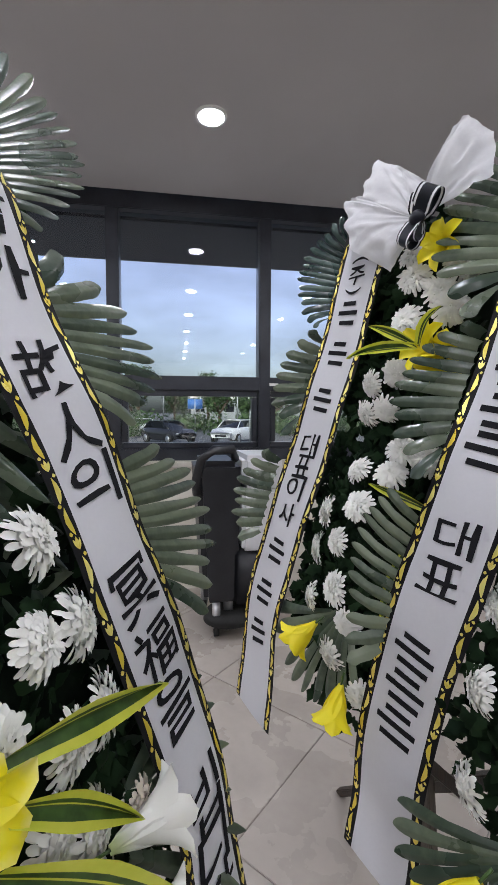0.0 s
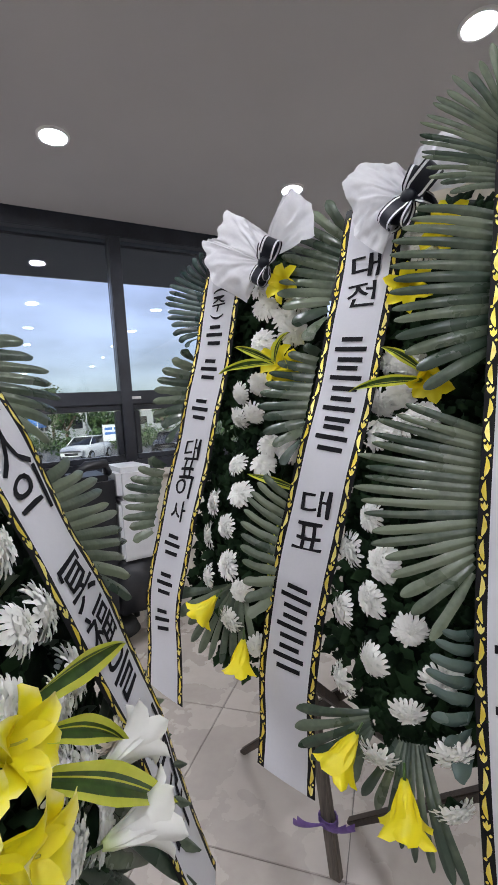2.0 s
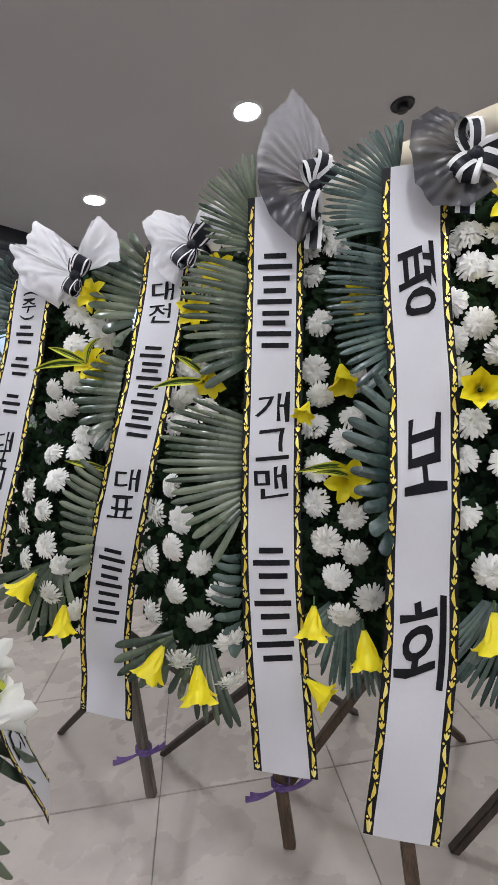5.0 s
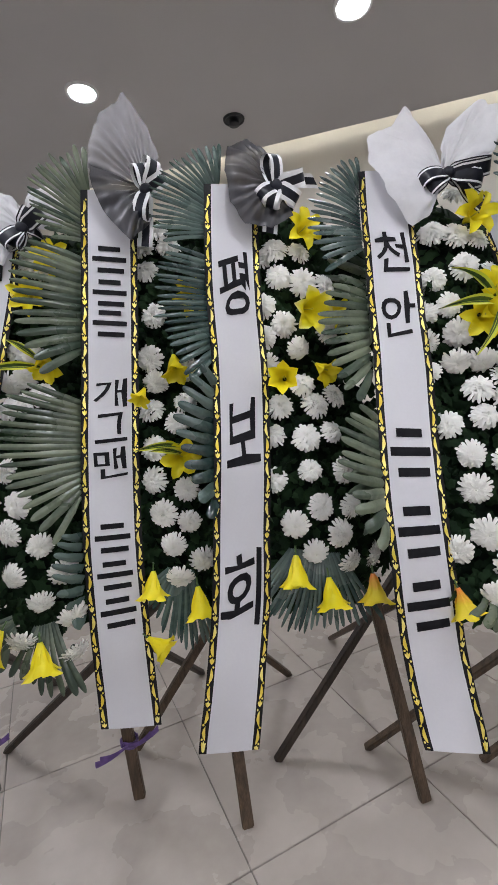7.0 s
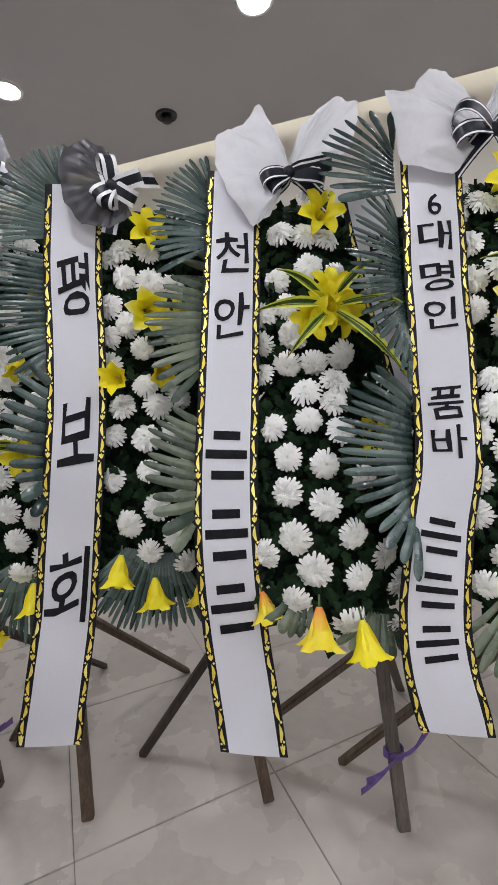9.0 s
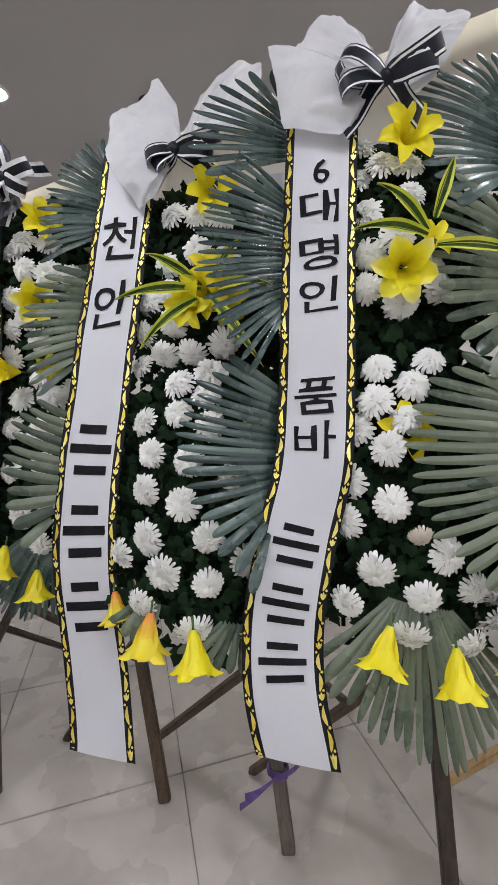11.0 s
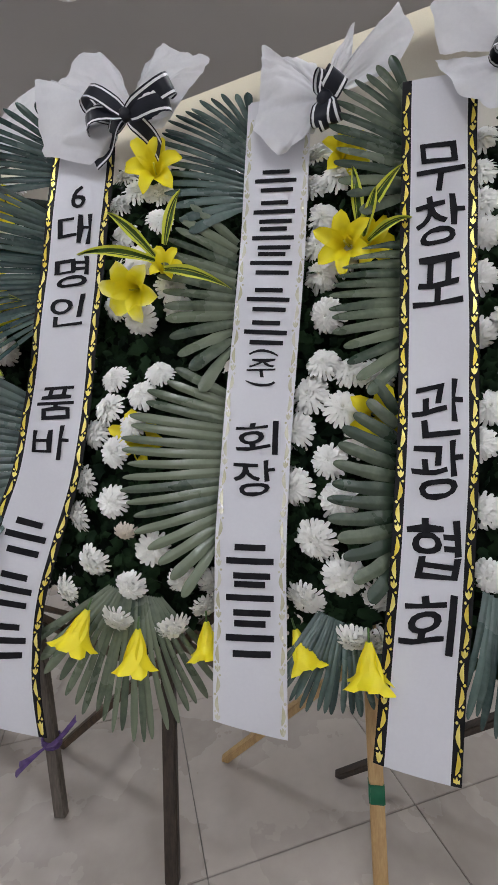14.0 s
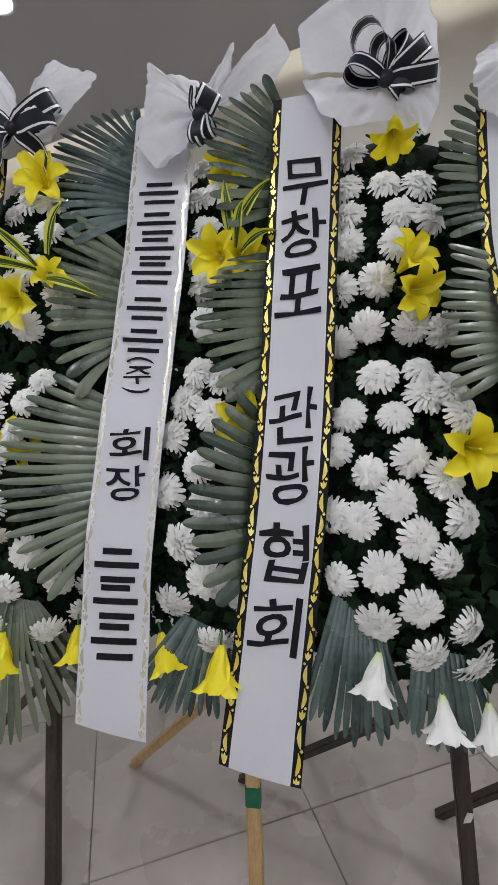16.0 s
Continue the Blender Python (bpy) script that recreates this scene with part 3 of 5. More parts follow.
            for s in (0.0, 0.16, 0.32, 0.46, 0.58, 0.70, 0.80, 0.88, 0.94, 0.98, 1.0):
                m = a.lerp(b, s)
                up, dn = (abs(sd.dot(x.lerp(y, s) - m)) / 2 for x, y in ((a0, b0), (a1, b1)))
                fill = 1.0 if s < joined else max(slim, 1.0 - 1.0 * (s - joined)) - gap
                if s > 0.72:
                    fill *= math.sqrt(max(0.004, 1 - ((s - 0.72) / 0.285) ** 2))
                w = min(max(up, dn, 0.0065) * fill, 0.019)
                off = off0 + (off1 - off0) * s - rise * math.sin(math.pi * s) + droop * s * s
                c = self.at(m.x, m.y, off)
                v = 0.46 * w
                sgn = 1 if sd.y > 0 else -1
                across = Vector((sd.x, self.slope * sd.y, sd.y)) * sgn
                free = 0.0 if s < joined else (s - joined) / (1 - joined)
                rows.append([c - across * w + Vector((0, v - tilt * w * free, 0)), c - across * w * 0.14 + Vector((0, -0.0006, 0)), c + across * w * 0.14 + Vector((0, -0.0006, 0)), c + across * w + Vector((0, v + tilt * w * free, 0))])
            strip(bm, rows)
        return part("palm_fan", bm, leaf, self.ob)

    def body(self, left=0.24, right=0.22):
        """Backing in two rounded tiers, coloured near-black as shade behind the flowers, and the leaves on it."""
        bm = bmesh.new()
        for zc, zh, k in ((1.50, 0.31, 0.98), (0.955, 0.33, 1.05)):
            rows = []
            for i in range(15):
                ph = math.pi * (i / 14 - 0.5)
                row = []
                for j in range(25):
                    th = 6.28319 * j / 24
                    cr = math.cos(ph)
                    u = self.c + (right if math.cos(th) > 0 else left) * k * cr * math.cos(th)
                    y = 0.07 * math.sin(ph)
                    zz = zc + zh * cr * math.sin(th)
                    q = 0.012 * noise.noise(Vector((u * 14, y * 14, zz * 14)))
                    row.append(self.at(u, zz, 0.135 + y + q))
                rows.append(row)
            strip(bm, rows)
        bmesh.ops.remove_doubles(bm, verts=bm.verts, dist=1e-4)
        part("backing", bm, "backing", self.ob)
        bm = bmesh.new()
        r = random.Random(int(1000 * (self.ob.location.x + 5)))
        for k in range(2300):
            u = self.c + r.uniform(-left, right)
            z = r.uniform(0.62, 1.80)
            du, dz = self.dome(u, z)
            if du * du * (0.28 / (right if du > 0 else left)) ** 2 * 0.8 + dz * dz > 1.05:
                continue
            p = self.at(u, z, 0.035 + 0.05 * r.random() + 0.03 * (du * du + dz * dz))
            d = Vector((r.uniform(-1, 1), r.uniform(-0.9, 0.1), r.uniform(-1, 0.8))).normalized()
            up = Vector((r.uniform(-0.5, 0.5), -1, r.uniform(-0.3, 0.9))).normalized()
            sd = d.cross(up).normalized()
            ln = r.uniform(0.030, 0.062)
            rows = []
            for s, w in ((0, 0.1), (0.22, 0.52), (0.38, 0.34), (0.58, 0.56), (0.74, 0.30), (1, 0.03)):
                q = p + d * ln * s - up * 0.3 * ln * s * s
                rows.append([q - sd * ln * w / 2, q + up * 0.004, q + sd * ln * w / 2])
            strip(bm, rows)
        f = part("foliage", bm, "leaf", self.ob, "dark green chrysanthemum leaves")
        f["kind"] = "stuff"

    def legs(self, feet, mats):
        """Front, left and right foot; the three bars meet behind the lower tier."""
        top = Vector((feet[0][0] - 0.06, 0.14, 0.46))
        self.front = (Vector((*feet[0], 0.0)), Vector((0.6 * feet[0][0] + 0.4 * self.c, 0.10, 0.80)))
        for i, (p, m) in enumerate(zip(feet, mats)):
            bm = bmesh.new()
            q = Vector((*p, 0.0))
            end = self.front[1] if i == 0 else top + Vector((0.03 * i, 0.03, 0.0))
            vs = stick(bm, q, end + (end - q) * (0.05 if i == 0 else 0.4), 0.034 if i == 0 else 0.030, 0.024)
            for v in vs:
                v.co.z = max(v.co.z, 0.0)
            part("leg", bm, m, self.ob, "sawn wooden easel leg", smooth=False)

    def on_leg(self, z):
        p, q = self.front
        return p + (q - p) * (z / q.z)

    def string_tie(self, z, side=1):
        c = self.on_leg(z)
        bm = bmesh.new()
        for k in range(4):
            tube(bm, [c + Vector((0.026 * math.cos(a), 0.022 * math.sin(a), 0.006 * k - 0.01 + 0.003 * math.sin(2 * a))) for a in [6.28319 * i / 12 for i in range(13)]], 0.003, 5)
        for sgn, ln, dz in ((1, 0.095, 0.045), (-1, 0.085, -0.03), (1, 0.07, 0.03), (-1, 0.10, -0.045)):
            p = c + Vector((0, -0.027, 0.004))
            rows = []
            for k in range(7):
                q = k / 6
                m = p + Vector((sgn * ln * q, -0.014 * math.sin(3 * q), dz * side * (0.75 * q + 0.25 * q * q)))
                h = 0.0035 + 0.0075 * q
                rows.append([m + Vector((0, 0.002, h)), m + Vector((0, -0.002, 0)), m + Vector((0, 0.002, -h))])
            strip(bm, rows)
        part("string_tie", bm, "purple", self.ob, "purple plastic string tied round the leg")

    def tape(self, z, h, mat, name, label):
        p, q = self.on_leg(z - h / 2), self.on_leg(z + h / 2)
        bm = bmesh.new()
        stick(bm, p, q, 0.037, 0.028)
        part(name, bm, mat, self.ob, label, smooth=False)

    def paper(self, knot, lobes, mat="paper", off=-0.03):
        """Sheets gathered at the knot: each lobe the corners of its free edge."""
        for k, rim in enumerate(lobes):
            bm = bmesh.new()
            n, m = 64, 14
            rows = []
            seed = rnd.uniform(0, 50)
            last = len(rim) - 1
            corner = [Vector((u - knot[0], 0, z - knot[1])) for u, z in rim]
            net = mat == "tulle"
            for j in range(m + 1):
                s = j / m
                row = []
                for i in range(n + 1):
                    t = i / n * last
                    g = min(last - 1, int(t)); fr = t - g
                    d = corner[g].lerp(corner[g + 1], fr)
                    d = d * (1 + 0.03 * noise.noise(Vector((t * 2.2, 3, seed))))
                    y = off - 0.030 * math.sin(math.pi * min(1, s * 0.85)) * math.sin(math.pi * t / last)
                    fold = abs((t * (2.2 if net else 0.9) + 0.35 * noise.noise(Vector((t, s * 1.5, seed)))) % 1.0 - 0.5) * 2
                    y += ((0.012 if net else 0.0045) * fold - 0.002) * (1 - 0.55 * s) * min(1, 5 * s)
                    y += 0.030 * s * noise.noise(Vector((t * 0.8, s * 1.8, seed))) + (0.016 if net else 0.026) * (abs(noise.noise(Vector((t * 2.3, s * 4.5, seed + 9)))) - 0.2) * s
                    row.append(self.at(*knot, 0) + d * (0.05 + 0.95 * s) + Vector((0, self.slope * d.z * s + y, 0)))
                rows.append(row)
            strip(bm, rows)
            sheer = net and k == 0 and len(lobes) > 1
            part("wrapping_paper", bm, "net" if sheer else mat, self.ob, "sheer grey tulle" if sheer else "sheer black tulle" if net else "white crepe wrapping paper")

    def bow(self, knot, loops, tails, light=False, w=0.046, off=-0.085):
        """Loops and tails of striped satin: angle in the face, length, roll."""
        c = self.at(*knot, off)
        cols = (1, 1, 0, 0, 0, 1, 1) if light else (0, 1, 0, 0, 0, 1, 0)
        edges = (-1, -0.84, -0.62, -0.46, 0.46, 0.62, 0.84, 1) if not light else (-1, -0.8, -0.5, -0.2, 0.2, 0.5, 0.8, 1)
        for kind, rows_ in (("loop", loops), ("tail", tails)):
            for ang, ln, roll in rows_:
                bm = bmesh.new()
                a = radians(ang)
                d = Vector((math.cos(a), 0, math.sin(a)))
                sd = Vector((-math.sin(a), 0, math.cos(a)))
                rr = radians(roll * 0.45)
                ax = sd * math.cos(rr) + Vector((0, -1, 0)) * math.sin(rr)
                nr = d.cross(ax)
                rows = []
                for k in range(19):
                    s = k / 18
                    if kind == "loop":
                        th = 6.28319 * s
                        p = c + d * ln * (1 - math.cos(th)) / 2 + nr * 0.36 * ln * math.sin(th) * (0.35 + 0.65 * (1 - math.cos(th)) / 2)
                    else:
                        p = c + d * ln * s + nr * 0.012 * math.sin(7 * s) + Vector((0, 0.02 * s, -0.05 * s * s))
                    ww = w * (0.45 + 0.55 * min(1, 6 * min(s, 1 - s) if kind == "loop" else 4 * s))
                    rows.append([p + ax * ww * e / 2 for e in edges])
                strip(bm, rows, cols=cols)
                part("bow_" + kind, bm, ["bowblack", "bowwhite"], self.ob, "black satin bow with white stripes")
        bm = bmesh.new()
        g = bmesh.ops.create_uvsphere(bm, u_segments=12, v_segments=8, radius=0.017)
        bmesh.ops.transform(bm, matrix=Matrix.Translation(c + Vector((0, -0.004, 0))) @ Matrix.Diagonal((1.1, 0.8, 1.0, 1)), verts=bm.verts)
        part("bow_knot", bm, "bowblack", self.ob)

    def ribbon(self, path, text=(), width=0.155, foil="gold", edge="border", offs=((0.3, 0.02), (0.8, 0.0), (1.3, -0.004), (1.6, -0.012), (2.0, -0.035)), ink=True, label="white satin ribbon with black lettering and gold borders", twist=()):
        """A hanging ribbon through (u, z) rows from top to foot."""
        key = sorted((z, u) for u, z in path)
        z0, z1 = key[0][0], key[-1][0]
        slope = self.slope
        if not self.key:
            self.key = key

        def place(x, z, lift=0.0):
            """x across the ribbon in metres, z height."""
            u = spline(key, z)[0]
            du = (spline(key, z + 0.01)[0] - spline(key, z - 0.01)[0]) / 0.02 if z0 + 0.01 < z < z1 - 0.01 else 0.0
            off = spline(list(offs), z)[0]
            tw = spline(list(twist), z)[0] if twist else 0.0
            ny = 1.0
            xs = x * math.cos(tw)
            yy = x * math.sin(tw) + 0.5 * x * x + 0.0025 * math.sin(z * 23 + x * 9 + self.c * 40)
            nrm = math.sqrt(1 + du * du)
            return Vector((u + xs / nrm, slope * (z - 1) + off + yy - lift, z - xs * du / nrm - 0.17 * x * max(0.0, 1 - (z - z0) / 0.12)))

        n = 56
        b = 0.0195
        h = width / 2
        xs = (-h, -h + b, -h / 2, 0, h / 2, h - b, h)
        bm = bmesh.new()
        strip(bm, [[place(x, z0 + (z1 - z0) * k / n) for x in xs] for k in range(n + 1)], cols=(1, 0, 0, 0, 0, 1))
        ob = part("ribbon", bm, ["satin", edge], self.ob, label)
        # foil leaves along both borders
        bm = bmesh.new()
        z = z0 + 0.004
        while z < z1 - 0.08:
            for sgn in (-1, 1):
                xc = sgn * (h - b / 2)
                # three small petals, two curled leaves and two dots, over and over
                for dz, dx, lean, ln, wd, bow in ((0.001, 0, -0.42, 0.013, 0.0058, 0), (0.001, 0, 0, 0.016, 0.0062, 0), (0.001, 0, 0.42, 0.013, 0.0058, 0), (0.0185, -0.0022, 0.05, 0.036, 0.0084, 0.0034), (0.0600, 0.0022, -0.05, 0.036, 0.0084, -0.0034), (0.0540, 0.005, 0, 0.0062, 0.0062, 0), (0.0175, 0.005, 0, 0.0055, 0.0055, 0), (0.0950, -0.005, 0, 0.0055, 0.0055, 0)):
                    rows = []
                    for s, w in ((0, 0.18), (0.2, 0.78), (0.45, 1.0), (0.75, 0.66), (1, 0.06)):
                        x = xc + sgn * (dx + lean * ln * s + bow * math.sin(3.1416 * s))
                        zz = z + dz + ln * s
                        x0, x1 = (max(-h, min(h, x + q * w * wd / 2)) for q in (-1, 1))
                        rows.append([place(x0, zz, 0.0012), place(x1, zz, 0.0012)])
                    strip(bm, rows)
            z += 0.103
        f = part("foil_trim", bm, foil, ob, "gold foil leaf pattern" if foil == "gold" else "pale gold foil leaf pattern", smooth=False)
        f["kind"] = "stuff"
        # lettering
        if not text:
            return ob
        for ch, zc, hh, ww, rot in text:
            if ch == "#":
                for yb, wb, xb in ((0.38, 0.62, 0.0), (0.02, 0.95, 0.0), (-0.37, 0.74, 0.04)):
                    bm = bmesh.new()
                    bw, bh = ww * wb, hh * 0.17
                    strip(bm, [[place(xb * ww + bw * (c - 0.5), zc + hh * yb + bh * (q - 0.5), 0.0016) for c in (0, 0.33, 0.67, 1)] for q in (0, 0.5, 1)])
                    part("bar", bm, "ink", ob, "black bar", smooth=False)
                continue
            bm = bmesh.new()
            vs, fs = glyph(ch)
            made = []
            p1, p2 = 9.1 * zc, 17.3 * zc
            for x, y in vs:
                x, y = x + 0.035 * math.sin(5.5 * y + p1), y + 0.11 * x + 0.03 * math.sin(6 * x + p2)
                if rot:
                    x, y = y, -x
                made.append(bm.verts.new((x * ww * 0.88, y * hh * 0.96, 0)))
            for f_ in fs:
                try:
                    bm.faces.new([made[i] for i in f_])
                except ValueError:
                    pass
            bmesh.ops.triangulate(bm, faces=bm.faces)
            for k in range(2):
                long = [e for e in bm.edges if e.calc_length() > 0.022]
                if long:
                    bmesh.ops.subdivide_edges(bm, edges=long, cuts=2 if k == 0 else 1)
                    bmesh.ops.triangulate(bm, faces=bm.faces)
            bmesh.ops.recalc_face_normals(bm, faces=bm.faces)
            for v in bm.verts:
                v.co = place(v.co.x, zc + v.co.y, 0.0018)
            part("letter", bm, "ink", ob, "black brushed character", smooth=False)
        return ob

GLYPHS = {}
def glyph(ch):
    """Outline of a character of the built-in font, bold, filled, in a box of one by one about its middle."""
    if ch not in GLYPHS:
        cu = bpy.data.curves.new("glyph", 'FONT')
        cu.body = ch
        cu.resolution_u = 3
        cu.offset = 0.010
        ob = bpy.data.objects.new("glyph", cu)
        scene.collection.objects.link(ob)
        bpy.context.view_layer.update()
        me = bpy.data.meshes.new_from_object(ob.evaluated_get(bpy.context.evaluated_depsgraph_get()))
        co = [v.co.copy() for v in me.vertices]
        x0, x1 = min(c.x for c in co), max(c.x for c in co)
        y0, y1 = min(c.y for c in co), max(c.y for c in co)
        sx, sy = max(x1 - x0, 0.35 * (y1 - y0)), max(y1 - y0, 0.25 * (x1 - x0))
        GLYPHS[ch] = ([((c.x - (x0 + x1) / 2) / sx, (c.y - (y0 + y1) / 2) / sy) for c in co], [tuple(p.vertices) for p in me.polygons])
        bpy.data.objects.remove(ob)
        bpy.data.curves.remove(cu)
        bpy.data.meshes.remove(me)
    return GLYPHS[ch]

def line(chars, zs, h, w):
    return [(c, z, h, w, False) for c, z in zip(chars, zs)]


# ---- the wreath whose right-hand ribbon hangs beside the camera at the start ----
w = Wreath((-0.124, 0.906), 108, 0.36, -0.32, "white chrysanthemum wreath with large yellow lilies and condolence ribbon", (9, 0), 1.2)
w.body(0.30, 0.40)
w.ribbon([(-0.14, 1.62), (-0.13, 1.52), (-0.12, 1.43), (-0.103, 1.343), (-0.081, 1.259), (-0.07, 1.185), (-0.063, 1.064), (-0.049, 0.954), (-0.043, 0.855), (-0.046, 0.752), (-0.064, 0.659), (-0.08, 0.5)],
         line("삼가故人의冥福을빕니다", (1.56, 1.47, 1.35, 1.267, 1.195, 1.045, 0.963, 0.884, 0.757, 0.70, 0.64), 0.074, 0.100), 0.15)
w.size = 1.08
w.mums([(-0.18, 1.141), (-0.215, 1.043), (-0.157, 1.038), (-0.215, 0.94), (-0.162, 0.945), (-0.222, 0.859), (-0.264, 0.886), (-0.301, 0.827), (-0.295, 0.985), (-0.36, 1.12), (-0.42, 1.1), (-0.24, 0.80), (-0.45, 0.9), (-0.45, 1.02), (-0.36, 1.28), (-0.44, 1.22), (-0.28, 1.24), (-0.22, 1.27)], [(-0.183, 0.869)])
w.lilies([(-0.355, 0.995, "pale", (-0.1, -1, 0.25), 0.60, -0.04), (-0.40, 0.925, "pale", (0.0, -1, 0.0), 0.66, -0.04), (-0.45, 1.01, "pale", (-0.3, -1, 0.4), 0.6, -0.04), (-0.195, 0.862, "white", (0.8, -0.55, 0.05), 0.85), (-0.245, 0.80, "white", (0.6, -0.8, -0.1), 0.95)])
w.leaf = 1.35
w.blades([(-0.321, 1.015, -2, 0.19, 0.03), (-0.33, 0.985, -28, 0.13, 0.02), (-0.352, 0.956, -42, 0.24, 0.02)])
w.frond((-0.064, 1.743), (-0.10, 1.559), (0.06, 1.922), (0.19, 1.798), (0.005, 1.582), 14, 0.02, 0.0)
w.frond((-0.053, 1.504), (0.013, 1.30), (0.033, 1.546), (0.22, 1.407), (0.077, 1.277), 10, 0.02, 0.0)
w.frond((0.012, 1.229), (0.03, 0.997), (0.141, 1.229), (0.245, 1.089), (0.116, 0.944), 11, 0.02, 0.0)
w.fan(-0.17, 0.80, 0.22, -70, 15, off=0.03)
w.fan(-0.30, 1.40, 0.24, -60, 60, off=0.05)
w.fan(-0.26, 1.24, 0.20, -100, 90, off=0.10, broad=1.3)
w.fan(-0.26, 0.98, 0.20, -100, 90, off=0.10, broad=1.3)
w.fan(-0.28, 0.80, 0.21, -130, 20, off=0.10, broad=1.3)
w.fan(-0.32, 0.80, 0.26, 220, 320, off=-0.01)
w.paper((-0.3, 1.86), [[(-0.202, 1.877), (-0.163, 2.005), (-0.274, 2.079), (-0.4, 2.033)], [(-0.265, 2.057), (-0.41, 2.051), (-0.488, 1.928), (-0.394, 1.826)]])
w.legs([(-0.34, -0.06), (-0.75, 0.40), (0.02, 0.45)], ("wood_dark", "wood_dark", "wood_brown"))

# ---- the row along the back ----
w = Wreath((-0.161, 1.421), -20, 0.24, 0.14, "white chrysanthemum wreath with yellow lilies and white paper bow", (0.2, 0.6), 2.6)
w.body(0.22, 0.14)
w.ribbon([(0.022, 1.804), (0.019, 1.769), (-0.006, 1.54), (-0.04, 1.334), (-0.079, 1.113), (-0.118, 0.893), (-0.131, 0.729), (-0.107, 0.562), (-0.1, 0.5)],
         [("(", 1.685, 0.02, 0.06, True), ("주", 1.645, 0.05, 0.06, False), (")", 1.605, 0.02, 0.06, True)] + line("###대표이사###", (1.549, 1.446, 1.325, 1.206, 1.15, 1.09, 1.019, 0.918, 0.805, 0.7), 0.065, 0.07))
w.mums([(0.17, 1.6), (0.23, 1.56), (0.15, 1.66), (0.26, 1.61), (0.25, 1.52), (0.17, 1.5), (0.1, 1.36), (0.17, 1.38), (0.15, 1.3), (0.1, 1.29), (0.21, 1.21), (0.26, 1.19), (0.11, 1.16), (0.2, 1.16), (0.13, 1.08), (0.04, 1.05), (0.09, 0.99), (0.01, 0.95), (0.11, 0.89), (0.04, 0.85), (0.16, 0.83), (0.13, 0.75), (0.22, 0.7)])
w.lilies([(0.238, 1.652, "open", (0, -1, 0.1), 0.85), (0.241, 1.437, "open", (-0.2, -1, 0.3), 0.95), (0.276, 1.408, "open", (0.4, -1, -0.1), 0.9), (0.078, 0.785, "bell", (-0.55, -0.5, -0.7), 1.05), (0.211, 0.692, "bell", (0.05, -0.4, -1), 1.05)])
w.blades([(0.24, 1.43, 140, 0.14, 0.05), (0.24, 1.43, 172, 0.16, 0.05), (0.24, 1.43, 60, 0.12, 0.04), (0.31, 1.10, 150, 0.15, 0.05), (0.28, 1.02, 270, 0.11, 0.04)])
w.frond((-0.093, 1.816), (-0.107, 1.522), (-0.079, 1.837), (-0.228, 1.715), (-0.114, 1.523), 15, slim=0.80, leaf="palm_blue")
w.frond((-0.112, 1.523), (-0.147, 1.253), (-0.122, 1.524), (-0.245, 1.402), (-0.158, 1.231), 9, slim=0.74)
w.frond((-0.204, 1.183), (-0.24, 0.907), (-0.239, 1.18), (-0.349, 1.053), (-0.261, 0.922), 9, slim=0.74)
w.frond((0.081, 0.819), (0.152, 0.841), (-0.115, 0.766), (0.037, 0.637), (0.228, 0.665), 10, 0.04, 0.015, 0.84)
w.paper((0.2, 1.712), [[(0.208, 1.789), (0.133, 1.858), (0.046, 1.921), (0.017, 1.84), (-0.053, 1.858), (-0.015, 1.765), (0.043, 1.685), (0.138, 1.613), (0.176, 1.663)], [(0.221, 1.772), (0.256, 1.857), (0.285, 1.893), (0.333, 1.839), (0.353, 1.74)]], off=-0.05)
w.bow((0.219, 1.7), ((58, 0.065, 30), (238, 0.06, 30), (75, 0.05, 50), (250, 0.045, 30)), ())
w.legs([(0.32, 0.10), (-0.18, 0.31), (0.34, 0.63)], ("wood_grey", "wood_dark", "wood_dark"))
w.string_tie(0.165)

w = Wreath((0.176, 1.248), -18, 0.32, 0.22, "white chrysanthemum wreath with yellow lilies and white paper bow", (9, 0), 2.6)
w.body(0.17, 0.30)
w.ribbon([(0.126, 1.801), (0.102, 1.59), (0.068, 1.348), (0.032, 1.152), (-0.004, 0.962), (-0.04, 0.796), (-0.063, 0.627), (-0.064, 0.461), (-0.062, 0.43)],
         line("대전####대표###", (1.639, 1.568, 1.434, 1.366, 1.294, 1.228, 1.078, 1.005, 0.861, 0.788, 0.715), 0.064, 0.085), offs=((0.3, 0.13), (0.5, 0.12), (0.66, 0.085), (0.82, 0.045), (1.0, 0.01), (1.4, 0.0), (1.7, -0.01), (2.0, -0.03)))
w.mums([(0.2, 1.69), (0.14, 1.68), (0.24, 1.65), (0.2, 1.32), (0.17, 1.39), (0.22, 1.38), (0.14, 1.3), (0.15, 1.23), (0.21, 1.25), (0.25, 1.27), (0.1, 0.98), (0.18, 0.97), (0.09, 0.86), (0.16, 0.9), (0.24, 0.86), (0.17, 0.79), (0.11, 0.74), (0.24, 0.72), (0.3, 0.79), (0.32, 0.68), (0.19, 0.63), (0.32, 0.59), (0.15, 1.06)])
w.lilies([(0.289, 1.666, "open", (0, -1, 0.1), 0.9), (0.275, 1.34, "bell", (0.1, -0.7, -0.7), 1), (0.141, 0.645, "bell", (-0.4, -0.5, -0.8), 1.05), (0.259, 0.602, "bell", (0.1, -0.4, -1), 1.1), (0.21, 1.56, "open", (0.1, -1, 0), 0.9, 0.0)])
w.blades([(0.26, 1.34, 170, 0.14, 0.05), (0.26, 1.36, 130, 0.12, 0.04)])
